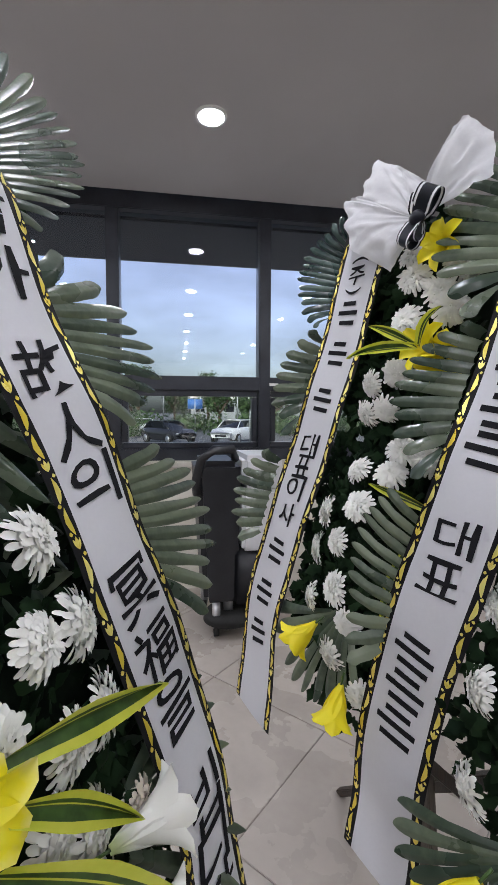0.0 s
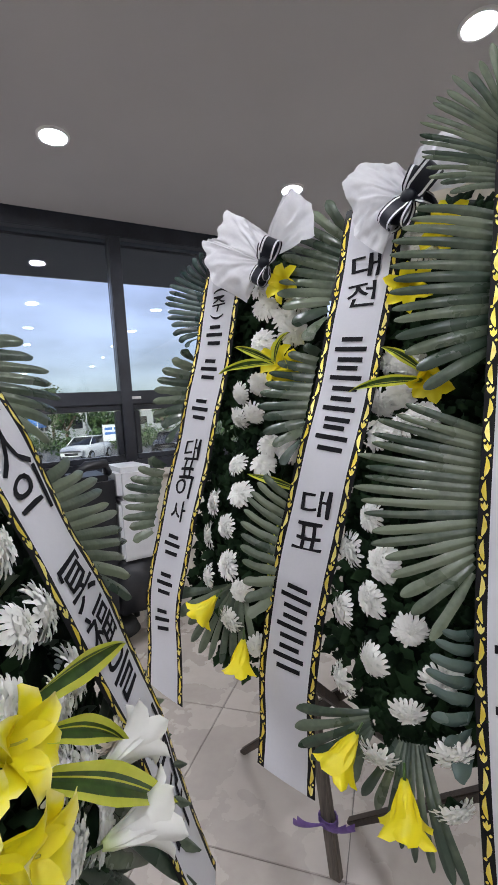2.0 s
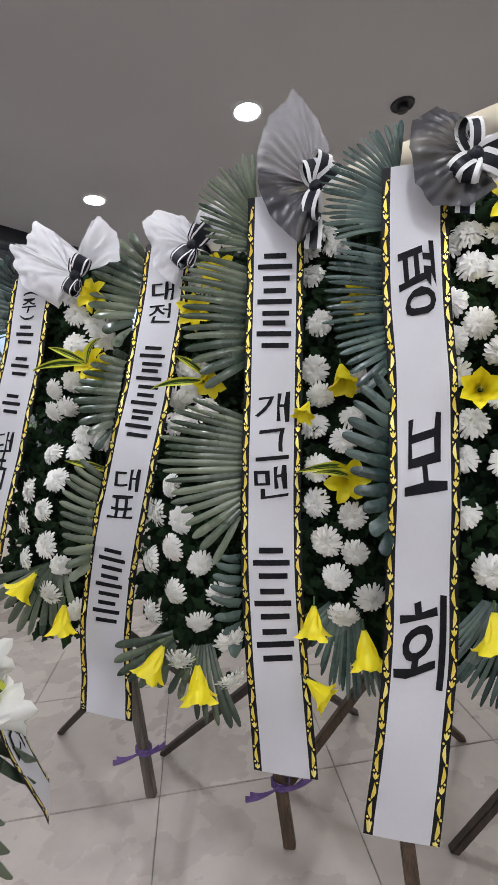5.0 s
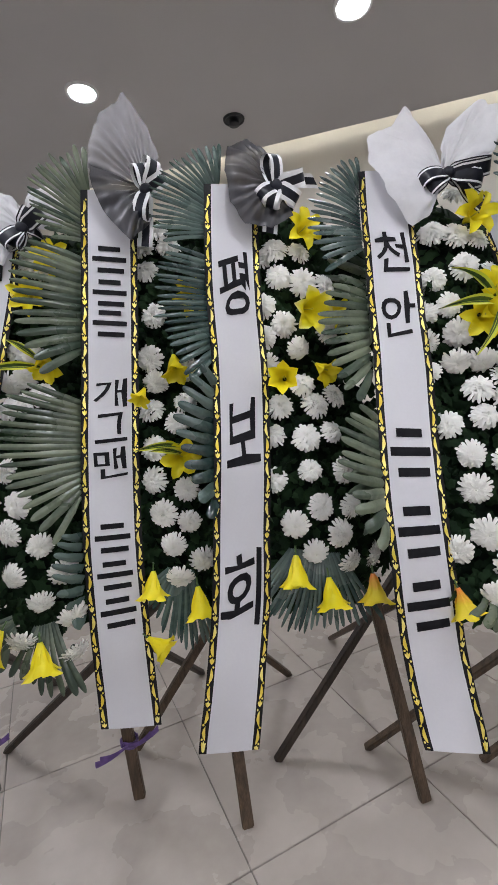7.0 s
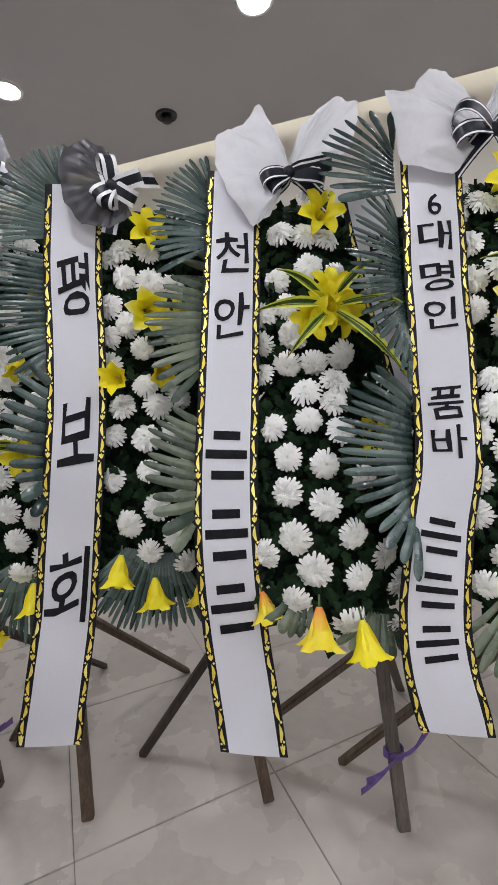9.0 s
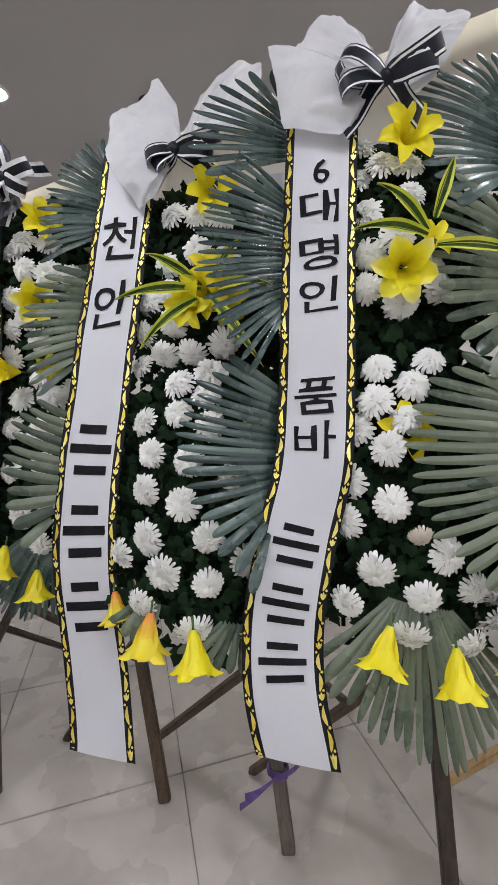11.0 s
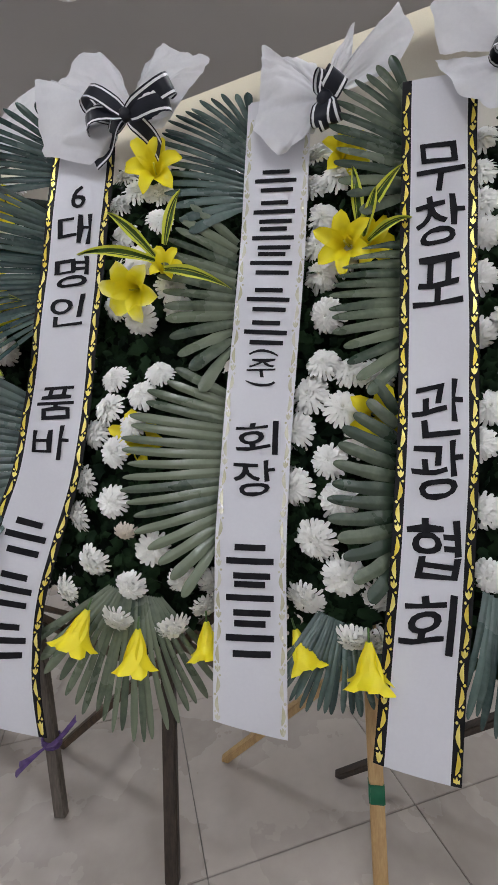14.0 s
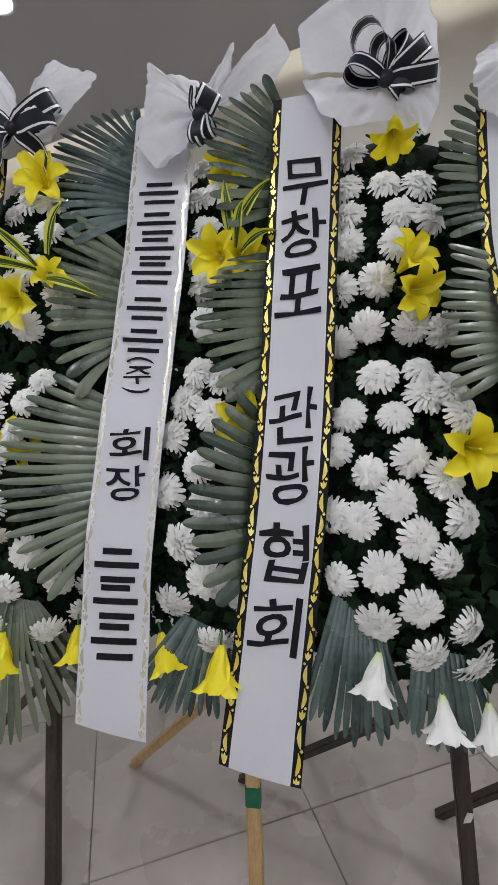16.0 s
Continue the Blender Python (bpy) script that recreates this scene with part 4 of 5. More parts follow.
w.frond((0.041, 1.802), (-0.01, 1.495), (-0.003, 1.842), (-0.143, 1.71), (-0.037, 1.48), 12, slim=0.74)
w.frond((-0.009, 1.479), (-0.052, 1.187), (-0.042, 1.46), (-0.153, 1.35), (-0.072, 1.173), 11, slim=0.74)
w.frond((-0.057, 1.125), (-0.091, 0.811), (-0.113, 1.143), (-0.164, 1.019), (-0.111, 0.829), 12, slim=0.74)
w.frond((0.158, 0.686), (0.167, 0.65), (-0.002, 0.652), (0.035, 0.582), (0.13, 0.564), 6, 0.04, 0.015, 0.84)
w.frond((0.211, 0.652), (0.272, 0.661), (0.165, 0.558), (0.251, 0.504), (0.345, 0.498), 8, 0.04, 0.015, 0.84)
w.paper((0.217, 1.761), [[(0.21, 1.826), (0.188, 1.858), (0.102, 1.89), (0.056, 1.852), (0.082, 1.778), (0.091, 1.704), (0.16, 1.641), (0.191, 1.688)], [(0.231, 1.802), (0.244, 1.867), (0.291, 1.896), (0.343, 1.828), (0.342, 1.745)]], off=-0.05)
w.bow((0.227, 1.743), ((40, 0.075, 50), (220, 0.075, 40), (60, 0.06, 30), (240, 0.06, 30)), ((20, 0.06, 30),))
w.legs([(0.42, 0.04), (-0.08, 0.32), (0.63, 0.61)], ("wood_brown", "wood_dark", "wood_dark"))
w.string_tie(0.185)

w = Wreath((0.541, 1.111), -13, 0.20, 0.26, "white chrysanthemum wreath with yellow lilies and black tulle")
w.body(0.24, 0.28)
w.ribbon([(0.103, 1.839), (0.102, 1.818), (0.086, 1.586), (0.063, 1.269), (0.047, 1.043), (0.038, 0.825), (0.04, 0.616), (0.048, 0.365)],
         line("###개그맨###", (1.635, 1.54, 1.452, 1.257, 1.163, 1.065, 0.865, 0.766, 0.668), 0.082, 0.098))
w.mums([(0.23, 1.73), (0.18, 1.69), (0.26, 1.69), (0.19, 1.62), (0.2, 1.48), (0.18, 1.35), (0.19, 1.28), (0.17, 1.2), (0.24, 1.16), (0.17, 1.09), (0.27, 1.22), (0.29, 1.31), (0.16, 1), (0.25, 0.97), (0.18, 0.91), (0.25, 0.88), (0.2, 0.82), (0.28, 0.77), (0.21, 0.73)])
w.lilies([(0.247, 1.314, "bell", (0.05, -0.6, -0.8), 1), (0.144, 1.239, "bell", (-0.3, -0.5, -0.6), 0.7), (0.24, 1.067, "open", (0.1, -1, -0.1), 0.95), (0.134, 0.73, "bell", (-0.1, -0.3, -1), 1), (0.255, 0.668, "bell", (0.05, -0.4, -1), 1.1), (0.145, 0.586, "bell", (0.7, -0.5, -0.4), 0.9), (0.315, 1.53, "open", (0.1, -1, 0), 0.9, 0.0)])
w.blades([(0.24, 1.10, 165, 0.13, 0.04), (0.24, 1.08, 150, 0.1, 0.04)])
w.frond((0.045, 1.868), (0.02, 1.679), (0.047, 1.971), (-0.099, 1.865), (-0.067, 1.697), 18)
w.frond((0.021, 1.688), (-0.007, 1.34), (-0.114, 1.688), (-0.178, 1.534), (-0.114, 1.319), 14)
w.frond((-0.01, 1.276), (-0.043, 0.935), (-0.152, 1.298), (-0.237, 1.121), (-0.105, 0.881), 18)
w.frond((-0.039, 0.905), (-0.054, 0.64), (-0.086, 0.894), (-0.115, 0.81), (-0.071, 0.661), 8, leaf="palm_blue")
w.frond((0.171, 0.75), (0.256, 0.731), (0.112, 0.722), (0.175, 0.564), (0.294, 0.536), 17, 0.04, 0.015, 0.84, leaf="palm_blue")
w.paper((0.208, 1.833), [[(0.253, 1.928), (0.226, 2.014), (0.166, 2.096), (0.098, 2.041), (0.064, 1.957), (0.056, 1.882)], [(0.059, 1.907), (0.06, 1.832), (0.093, 1.748), (0.155, 1.669), (0.198, 1.715), (0.222, 1.75)]], "tulle", off=-0.06)
w.bow((0.207, 1.815), ((75, 0.085, 60), (255, 0.085, 50), (105, 0.07, 40), (35, 0.07, 50)), ((262, 0.10, 20),), True, 0.042)
w.legs([(0.34, -0.13), (0.02, 0.25), (0.66, 0.47)], ("wood_brown", "wood_brown", "wood_brown"))

w = Wreath((0.792, 0.93), -13, 0.20, 0.31, "white chrysanthemum wreath with yellow lilies and black tulle")
w.body(0.22, 0.30)
w.ribbon([(0.155, 1.812), (0.135, 1.556), (0.13, 1.315), (0.116, 1.112), (0.088, 0.855), (0.067, 0.67), (0.039, 0.515), (0.004, 0.335)],
         [("평", 1.531, 0.185, 0.098, False), ("보", 1.132, 0.175, 0.105, False), ("회", 0.725, 0.20, 0.118, False)])
w.mums([(0.27, 1.64), (0.23, 1.62), (0.34, 1.63), (0.27, 1.56), (0.34, 1.54), (0.41, 1.53), (0.21, 1.48), (0.27, 1.42), (0.31, 1.35), (0.21, 1.39), (0.2, 1.31), (0.31, 1.25), (0.24, 1.19), (0.34, 1.19), (0.21, 1.11), (0.3, 1.1), (0.2, 0.99), (0.3, 1.01), (0.38, 1.11), (0.4, 1), (0.32, 0.91), (0.24, 0.87), (0.37, 0.83), (0.29, 0.79), (0.39, 0.75), (0.46, 0.76), (0.4, 1.21), (0.41, 0.9), (0.4, 1.4)])
w.lilies([(0.349, 1.686, "open", (0.2, -1, 0.1), 0.9), (0.332, 1.451, "pale", (0.2, -1, -0.2), 0.8), (0.235, 1.268, "bell", (-0.35, -0.9, 0.05), 1), (0.359, 1.28, "bell", (0.3, -0.8, -0.5), 0.9), (0.211, 0.757, "bell", (-0.15, -0.45, -1), 1.1), (0.301, 0.689, "bell", (0, -0.4, -1), 1.1), (0.422, 0.683, "orange", (-0.1, -0.4, -1), 1.05), (0.43, 1.44, "open", (0.1, -1, 0), 0.9, 0.0)])
w.frond((0.127, 1.854), (0.091, 1.653), (0.133, 1.93), (-0.048, 1.825), (-0.054, 1.643), 24, leaf="palm_blue")
w.frond((0.091, 1.653), (0.074, 1.306), (-0.037, 1.635), (-0.086, 1.475), (-0.007, 1.275), 20, leaf="palm_blue")
w.frond((0.079, 1.291), (0.031, 0.922), (0.014, 1.319), (-0.059, 1.148), (-0, 0.926), 11, leaf="palm_blue")
w.frond((0.205, 0.801), (0.388, 0.762), (0.088, 0.7), (0.221, 0.593), (0.466, 0.587), 25, 0.04, 0.015, 0.84, leaf="palm_blue")
w.paper((0.274, 1.8), [[(0.275, 1.863), (0.245, 1.907), (0.2, 1.918), (0.145, 1.897), (0.123, 1.82), (0.135, 1.74), (0.172, 1.686), (0.246, 1.674), (0.308, 1.71)]], "tulle", off=-0.06)
w.bow((0.261, 1.782), ((100, 0.08, 50), (20, 0.085, 50), (215, 0.06, 40), (330, 0.07, 40), (250, 0.06, 40)), ((32, 0.14, 20), (255, 0.07, 25)), True, 0.042)
w.legs([(0.58, -0.08), (0.2, 0.18), (0.66, 0.79)], ("wood_brown", "wood_dark", "wood_brown"))

w = Wreath((1.172, 0.643), -22, 0.40, 0.31, "white chrysanthemum wreath with a cluster of open yellow lilies", (0.36, 0.6))
w.body(0.21, 0.32)
w.ribbon([(0.122, 1.854), (0.095, 1.514), (0.071, 1.21), (0.054, 1.005), (0.05, 0.841), (0.059, 0.66), (0.086, 0.405), (0.088, 0.385)],
         line("천안###", (1.598, 1.418, 1.063, 0.88, 0.71), 0.125, 0.108), offs=((0.3, 0.13), (0.5, 0.12), (0.7, 0.07), (0.86, 0.03), (1.0, 0.02), (1.3, 0.0), (1.7, -0.01), (2.0, -0.03)))
w.mums([(0.34, 1.79), (0.24, 1.66), (0.31, 1.65), (0.37, 1.64), (0.22, 1.52), (0.31, 1.55), (0.18, 1.42), (0.25, 1.36), (0.17, 1.34), (0.24, 1.44), (0.3, 1.28), (0.23, 1.28), (0.38, 1.3), (0.16, 1.26), (0.27, 1.21), (0.35, 1.23), (0.27, 1.14), (0.34, 1.18), (0.18, 1.12), (0.35, 1.11), (0.21, 1.05), (0.3, 1.03), (0.2, 0.97), (0.29, 0.94), (0.21, 0.87), (0.35, 0.87), (0.14, 0.83), (0.25, 0.8), (0.35, 0.78), (0.43, 0.81), (0.46, 0.74), (0.2, 0.74), (0.32, 0.69), (0.45, 0.66), (0.39, 1.53), (0.4, 0.99)])
w.lilies([(0.355, 1.7, "open", (0.1, -1, 0.1), 1), (0.357, 1.483, "open", (0.1, -1, 0.6), 0.95), (0.298, 1.395, "open", (-0.3, -1, -0.2), 0.95), (0.392, 1.404, "open", (0.5, -1, -0.1), 0.95), (0.345, 1.426, "open", (0.1, -1, 0), 1), (0.466, 1.072, "open", (0, -1, 0), 1.1, 0.03), (0.238, 0.698, "orange", (-0.1, -0.45, -1), 1.15), (0.337, 0.669, "bell", (0.1, -0.45, -1), 1.15), (0.135, 0.705, "orange", (0.2, -0.4, -0.9), 0.95, 0.05)])
w.blades([(0.335, 1.43, 176, 0.19, 0.07), (0.335, 1.44, 138, 0.17, 0.06), (0.335, 1.41, 215, 0.15, 0.07), (0.36, 1.41, 312, 0.19, 0.08), (0.36, 1.45, 52, 0.15, 0.07), (0.37, 1.43, 8, 0.14, 0.08)])
w.fan(0.16, 1.52, 0.24, 95, 250, off=0.13)
w.fan(0.14, 0.98, 0.22, 110, 250, off=0.13)
w.frond((0.056, 1.861), (0.028, 1.587), (0.041, 1.902), (-0.103, 1.776), (-0.098, 1.547), 20, leaf="palm_blue")
w.frond((0.025, 1.543), (-0.004, 1.234), (-0.068, 1.53), (-0.139, 1.373), (-0.07, 1.2), 13)
w.frond((-0.001, 1.182), (-0.031, 0.869), (-0.068, 1.186), (-0.134, 1.074), (-0.072, 0.87), 12)
w.frond((0.186, 0.742), (0.241, 0.726), (0.131, 0.696), (0.178, 0.664), (0.229, 0.672), 5, 0.04, 0.015, 0.84)
w.frond((0.364, 0.692), (0.457, 0.662), (0.288, 0.648), (0.388, 0.598), (0.535, 0.599), 9, 0.04, 0.015, 0.84)
w.paper((0.277, 1.82), [[(0.27, 1.868), (0.251, 1.978), (0.203, 2.05), (0.148, 1.978), (0.068, 1.948), (0.068, 1.841), (0.097, 1.766), (0.162, 1.665), (0.209, 1.688), (0.24, 1.76)], [(0.278, 1.862), (0.321, 1.978), (0.424, 2.06), (0.496, 2.046), (0.472, 1.917), (0.437, 1.881)]], off=-0.05)
w.bow((0.267, 1.801), ((195, 0.08, 55), (10, 0.12, 60), (215, 0.07, 30), (350, 0.10, 20)), ((200, 0.10, 25), (345, 0.11, 30)))
w.fold = (9, 0)
w.ribbon([(0.535, 1.80), (0.551, 1.617), (0.573, 1.412), (0.601, 1.247), (0.62, 0.95), (0.62, 0.70)], line("삼가故人의冥福을빕니다", (1.66, 1.57, 1.45, 1.36, 1.28, 1.13, 1.04, 0.95, 0.84, 0.76, 0.69), 0.075, 0.085), offs=((0.3, 0.12), (1.0, 0.11), (2.0, 0.10)))
w.legs([(0.49, 0.02), (0.02, 0.34), (0.69, 0.56)], ("wood_grey", "wood_brown", "wood_brown"))
w.string_tie(0.22, 2.1)

w = Wreath((1.622, 0.421), -22, 0.30, 0.29, "white chrysanthemum wreath with white paper wings and black bow", (0.34, 0.6))
w.body(0.24, 0.30)
w.ribbon([(0.136, 1.8), (0.115, 1.496), (0.096, 1.167), (0.08, 1.013), (0.043, 0.878), (0.01, 0.72), (0.007, 0.59), (0.03, 0.46)],
         [("6", 1.675, 0.062, 0.042, False)] + line("대명인품바###", (1.591, 1.483, 1.387, 1.169, 1.074, 0.866, 0.753, 0.643), 0.080, 0.102), 0.165)
w.mums([(0.23, 1.75), (0.27, 1.69), (0.21, 1.67), (0.33, 1.68), (0.33, 1.61), (0.23, 1.58), (0.23, 1.48), (0.29, 1.51), (0.36, 1.44), (0.22, 1.4), (0.29, 1.36), (0.38, 1.39), (0.23, 1.22), (0.34, 1.23), (0.3, 1.18), (0.22, 1.15), (0.28, 1.11), (0.18, 1.09), (0.24, 1.05), (0.15, 0.98), (0.15, 0.9), (0.24, 0.94), (0.2, 0.81), (0.14, 0.75), (0.34, 0.84), (0.29, 0.76), (0.4, 0.76), (0.26, 0.69), (0.38, 0.66), (0.46, 0.74), (0.45, 0.69)], [(0.285, 0.885)])
w.lilies([(0.324, 1.733, "open", (0.1, -1, 0.1), 1.05), (0.357, 1.487, "open", (0.3, -1, 0.5), 0.75), (0.287, 1.422, "pale", (-0.1, -1, -0.3), 0.8), (0.197, 0.684, "bell", (-0.3, -0.45, -0.9), 1.15), (0.328, 0.65, "bell", (0, -0.4, -1), 1.1), (0.464, 0.632, "bell", (0.1, -0.4, -1), 1.05), (0.289, 1.084, "open", (0.1, -1, 0.1), 1, 0.02)])
w.blades([(0.34, 1.49, 165, 0.17, 0.06), (0.34, 1.50, 128, 0.17, 0.05), (0.36, 1.53, 75, 0.16, 0.04), (0.36, 1.47, 350, 0.17, 0.06)])
w.frond((0.056, 1.873), (0.046, 1.713), (0.019, 1.919), (-0.152, 1.842), (-0.136, 1.678), 12, 0.02, -0.07, leaf="palm_blue")
w.frond((0.043, 1.696), (0.03, 1.307), (-0.046, 1.686), (-0.142, 1.483), (-0.037, 1.225), 26, 0.02, -0.13, leaf="palm_blue")
w.frond((0.026, 1.224), (-0.013, 0.866), (-0.079, 1.26), (-0.198, 1.08), (-0.048, 0.805), 19, 0.02, -0.07, leaf="palm_blue")
w.frond((0.211, 0.749), (0.367, 0.716), (0.059, 0.629), (0.282, 0.465), (0.496, 0.534), 21, 0.04, 0.015, 0.84)
w.paper((0.266, 1.86), [[(0.266, 1.898), (0.236, 1.981), (0.174, 2.058), (0.111, 2.006), (0.079, 1.964), (0.017, 1.974), (0.029, 1.886), (0.043, 1.774), (0.175, 1.74), (0.225, 1.79), (0.246, 1.824)], [(0.274, 1.898), (0.305, 1.973), (0.349, 2.039), (0.397, 2.021), (0.468, 1.984), (0.439, 1.936), (0.381, 1.837), (0.318, 1.813)]], off=-0.05)
w.bow((0.27, 1.838), ((155, 0.11, 50), (190, 0.10, 40), (28, 0.13, 55), (12, 0.11, 30)), ((205, 0.10, 25), (340, 0.08, 30)))
w.leaf = 0.8
w.blades([(0.275, 1.87, 96, 0.085, -0.02), (0.285, 1.87, 68, 0.075, -0.03), (0.262, 1.87, 120, 0.07, -0.03)])
w.legs([(0.35, -0.08), (-0.13, 0.28), (0.46, 0.62)], ("wood_dark", "wood_brown", "wood_brown"))

w = Wreath((2.094, 0.222), -25, 0.32, 0.26, "white chrysanthemum wreath with yellow lilies on a pale wooden easel", (0.27, 0.5))
w.body(0.24, 0.28)
w.ribbon([(0.108, 1.888), (0.091, 1.497), (0.065, 1.14), (0.052, 0.877), (0.053, 0.692), (0.056, 0.5)],
         line("######", (1.678, 1.602, 1.539, 1.478, 1.391, 1.315), 0.060, 0.105) + [("(", 1.27, 0.018, 0.075, True), ("주", 1.235, 0.045, 0.075, False), (")", 1.20, 0.018, 0.075, True)] + line("회장###", (1.079, 0.996, 0.826, 0.752, 0.674), 0.076, 0.108), foil="silver", edge="satin", label="white satin ribbon with black lettering and pale foil borders")
w.size = 1.12
w.mums([(0.2, 1.77), (0.18, 1.68), (0.25, 1.69), (0.21, 1.59), (0.21, 1.45), (0.2, 1.52), (0.22, 1.35), (0.25, 1.48), (0.21, 1.24), (0.27, 1.22), (0.18, 1.17), (0.15, 1.09), (0.25, 1.14), (0.22, 1.03), (0.3, 1.07), (0.14, 0.97), (0.24, 0.95), (0.19, 0.87), (0.25, 0.8), (0.17, 0.74), (0.27, 0.68), (0.33, 0.66), (0.33, 0.75), (0.33, 1.21)])
w.lilies([(0.269, 1.741, "open", (0.2, -1, 0.1), 0.9, -0.01), (0.252, 1.5, "open", (-0.35, -1, -0.1), 1.05, -0.06), (0.323, 1.512, "open", (0.5, -1, 0.1), 1, -0.05), (0.329, 1.123, "open", (0.1, -1, 0), 1.1), (0.164, 0.636, "bell", (0.35, -0.4, -0.9), 1.05, 0.03), (0.292, 0.647, "bell", (0, -0.45, -1), 1.15)])
w.blades([(0.29, 1.53, 95, 0.18, 0.04), (0.29, 1.54, 60, 0.18, 0.05), (0.30, 1.52, 80, 0.13, 0.06), (0.31, 1.51, 38, 0.11, 0.05)])
w.frond((0.038, 1.89), (0.018, 1.594), (0.031, 1.917), (-0.183, 1.837), (-0.109, 1.557), 20, leaf="palm_blue")
w.frond((0.007, 1.587), (-0.006, 1.24), (-0.108, 1.628), (-0.176, 1.443), (-0.061, 1.189), 14)
w.frond((0.004, 1.226), (-0.028, 0.8), (-0.128, 1.242), (-0.244, 1.016), (-0.085, 0.764), 18)
w.frond((0.185, 0.719), (0.297, 0.68), (0.098, 0.599), (0.196, 0.535), (0.379, 0.56), 18, 0.04, 0.015, 0.84, leaf="palm_blue")
w.paper((0.216, 1.858), [[(0.217, 1.902), (0.197, 1.95), (0.116, 1.978), (0.067, 2.012), (0.064, 1.947), (0.062, 1.864), (0.047, 1.797), (0.107, 1.717), (0.164, 1.749), (0.194, 1.789)], [(0.213, 1.903), (0.237, 1.966), (0.286, 2.031), (0.279, 1.949), (0.262, 1.888)], [(0.256, 1.889), (0.305, 1.985), (0.382, 2.061), (0.424, 1.999), (0.376, 1.903)]], off=-0.05)
w.bow((0.215, 1.834), ((85, 0.055, 65), (265, 0.055, 60), (60, 0.06, 50), (285, 0.06, 40)), (), False, 0.052)
w.legs([(0.34, -0.04), (-0.1, 0.27), (0.43, 0.51)], ("wood_pale", "wood_pale", "wood_brown"))
w.tape(0.235, 0.05, "tape", "green_tape", "band of green tape round the leg")

w = Wreath((2.377, 0.039), -27, 0.31, 0.29, "white chrysanthemum wreath with white lilies and large striped bow")
w.body(0.24, 0.34)
w.ribbon([(0.122, 1.854), (0.111, 1.497), (0.101, 1.171), (0.088, 0.954), (0.07, 0.761), (0.056, 0.62), (0.043, 0.485)],
         line("무창포관광협회", (1.65, 1.531, 1.402, 1.144, 1.025, 0.879, 0.744), 0.112, 0.112))
w.size = 1.03
w.mums([(0.22, 1.73), (0.29, 1.64), (0.21, 1.65), (0.36, 1.63), (0.21, 1.58), (0.32, 1.57), (0.38, 1.55), (0.21, 1.51), (0.31, 1.5), (0.27, 1.42), (0.25, 1.32), (0.34, 1.32), (0.4, 1.31), (0.19, 1.41), (0.18, 1.29), (0.27, 1.22), (0.35, 1.23), (0.36, 1.18), (0.41, 1.19), (0.21, 1.14), (0.3, 1.14), (0.18, 1.07), (0.25, 1.03), (0.33, 1.06), (0.3, 0.98), (0.39, 1.02), (0.23, 0.94), (0.18, 0.94), (0.34, 0.91), (0.42, 0.95), (0.27, 0.85), (0.39, 0.87), (0.19, 0.82), (0.34, 0.79), (0.26, 0.76), (0.42, 0.76), (0.35, 0.71), (0.43, 0.7), (0.43, 1.14)])
w.lilies([(0.302, 1.705, "open", (0.05, -0.5, -1), 0.78), (0.341, 1.463, "open", (0.5, -0.8, 0.5), 0.9), (0.349, 1.382, "open", (0.5, -0.9, -0.3), 0.9), (0.437, 1.08, "open", (0.2, -1, -0.1), 1.05), (0.25, 0.702, "white", (-0.2, -0.45, -1), 0.82), (0.36, 0.65, "white", (0.05, -0.4, -1), 0.74), (0.432, 0.645, "white", (0.05, -0.4, -1), 0.72)])
w.frond((0.066, 1.878), (0.05, 1.566), (0.025, 1.921), (-0.114, 1.788), (-0.051, 1.562), 14)
w.frond((0.045, 1.54), (0.033, 1.197), (-0.048, 1.475), (-0.112, 1.356), (-0.035, 1.174), 13)
w.frond((0.029, 1.185), (0.003, 0.773), (-0.021, 1.199), (-0.115, 1.009), (-0.046, 0.79), 13)
w.frond((0.172, 0.8), (0.28, 0.728), (0.122, 0.598), (0.213, 0.556), (0.312, 0.59), 13, 0.04, 0.015, 0.95, leaf="palm_blue")
w.frond((0.318, 0.712), (0.44, 0.7), (0.309, 0.594), (0.376, 0.552), (0.46, 0.566), 11, 0.04, 0.015, 0.95, leaf="palm_blue")
w.paper((0.286, 1.864), [[(0.397, 1.858), (0.397, 1.967), (0.355, 2.053), (0.265, 2.079), (0.185, 2.067), (0.1, 2.01), (0.114, 1.885)], [(0.107, 1.882), (0.148, 1.797), (0.202, 1.729), (0.306, 1.749), (0.363, 1.708), (0.394, 1.78), (0.4, 1.858)]], off=-0.05)
w.bow((0.285, 1.822), ((116, 0.12, 150), (98, 0.08, 120), (156, 0.088, 40), (62, 0.085, 95), (38, 0.098, 45), (350, 0.06, 20), (3, 0.1, 75)), ((335, 0.085, 30),), False, 0.036)
w.legs([(0.496, 0.047), (-0.09, 0.3), (0.54, 0.57)], ("wood_dark", "wood_dark", "wood_dark"))
c = w.on_leg(0.25)
part("sticker", boxed((-0.006, -0.0012, -0.017), (0.008, 0.0012, 0.017), Matrix.Translation(c + Vector((0.004, -0.0145, 0))) @ pose(0, 0, 0, 12, 8, 6)), "sticker", w.ob, "scrap of a white sticker", smooth=False)

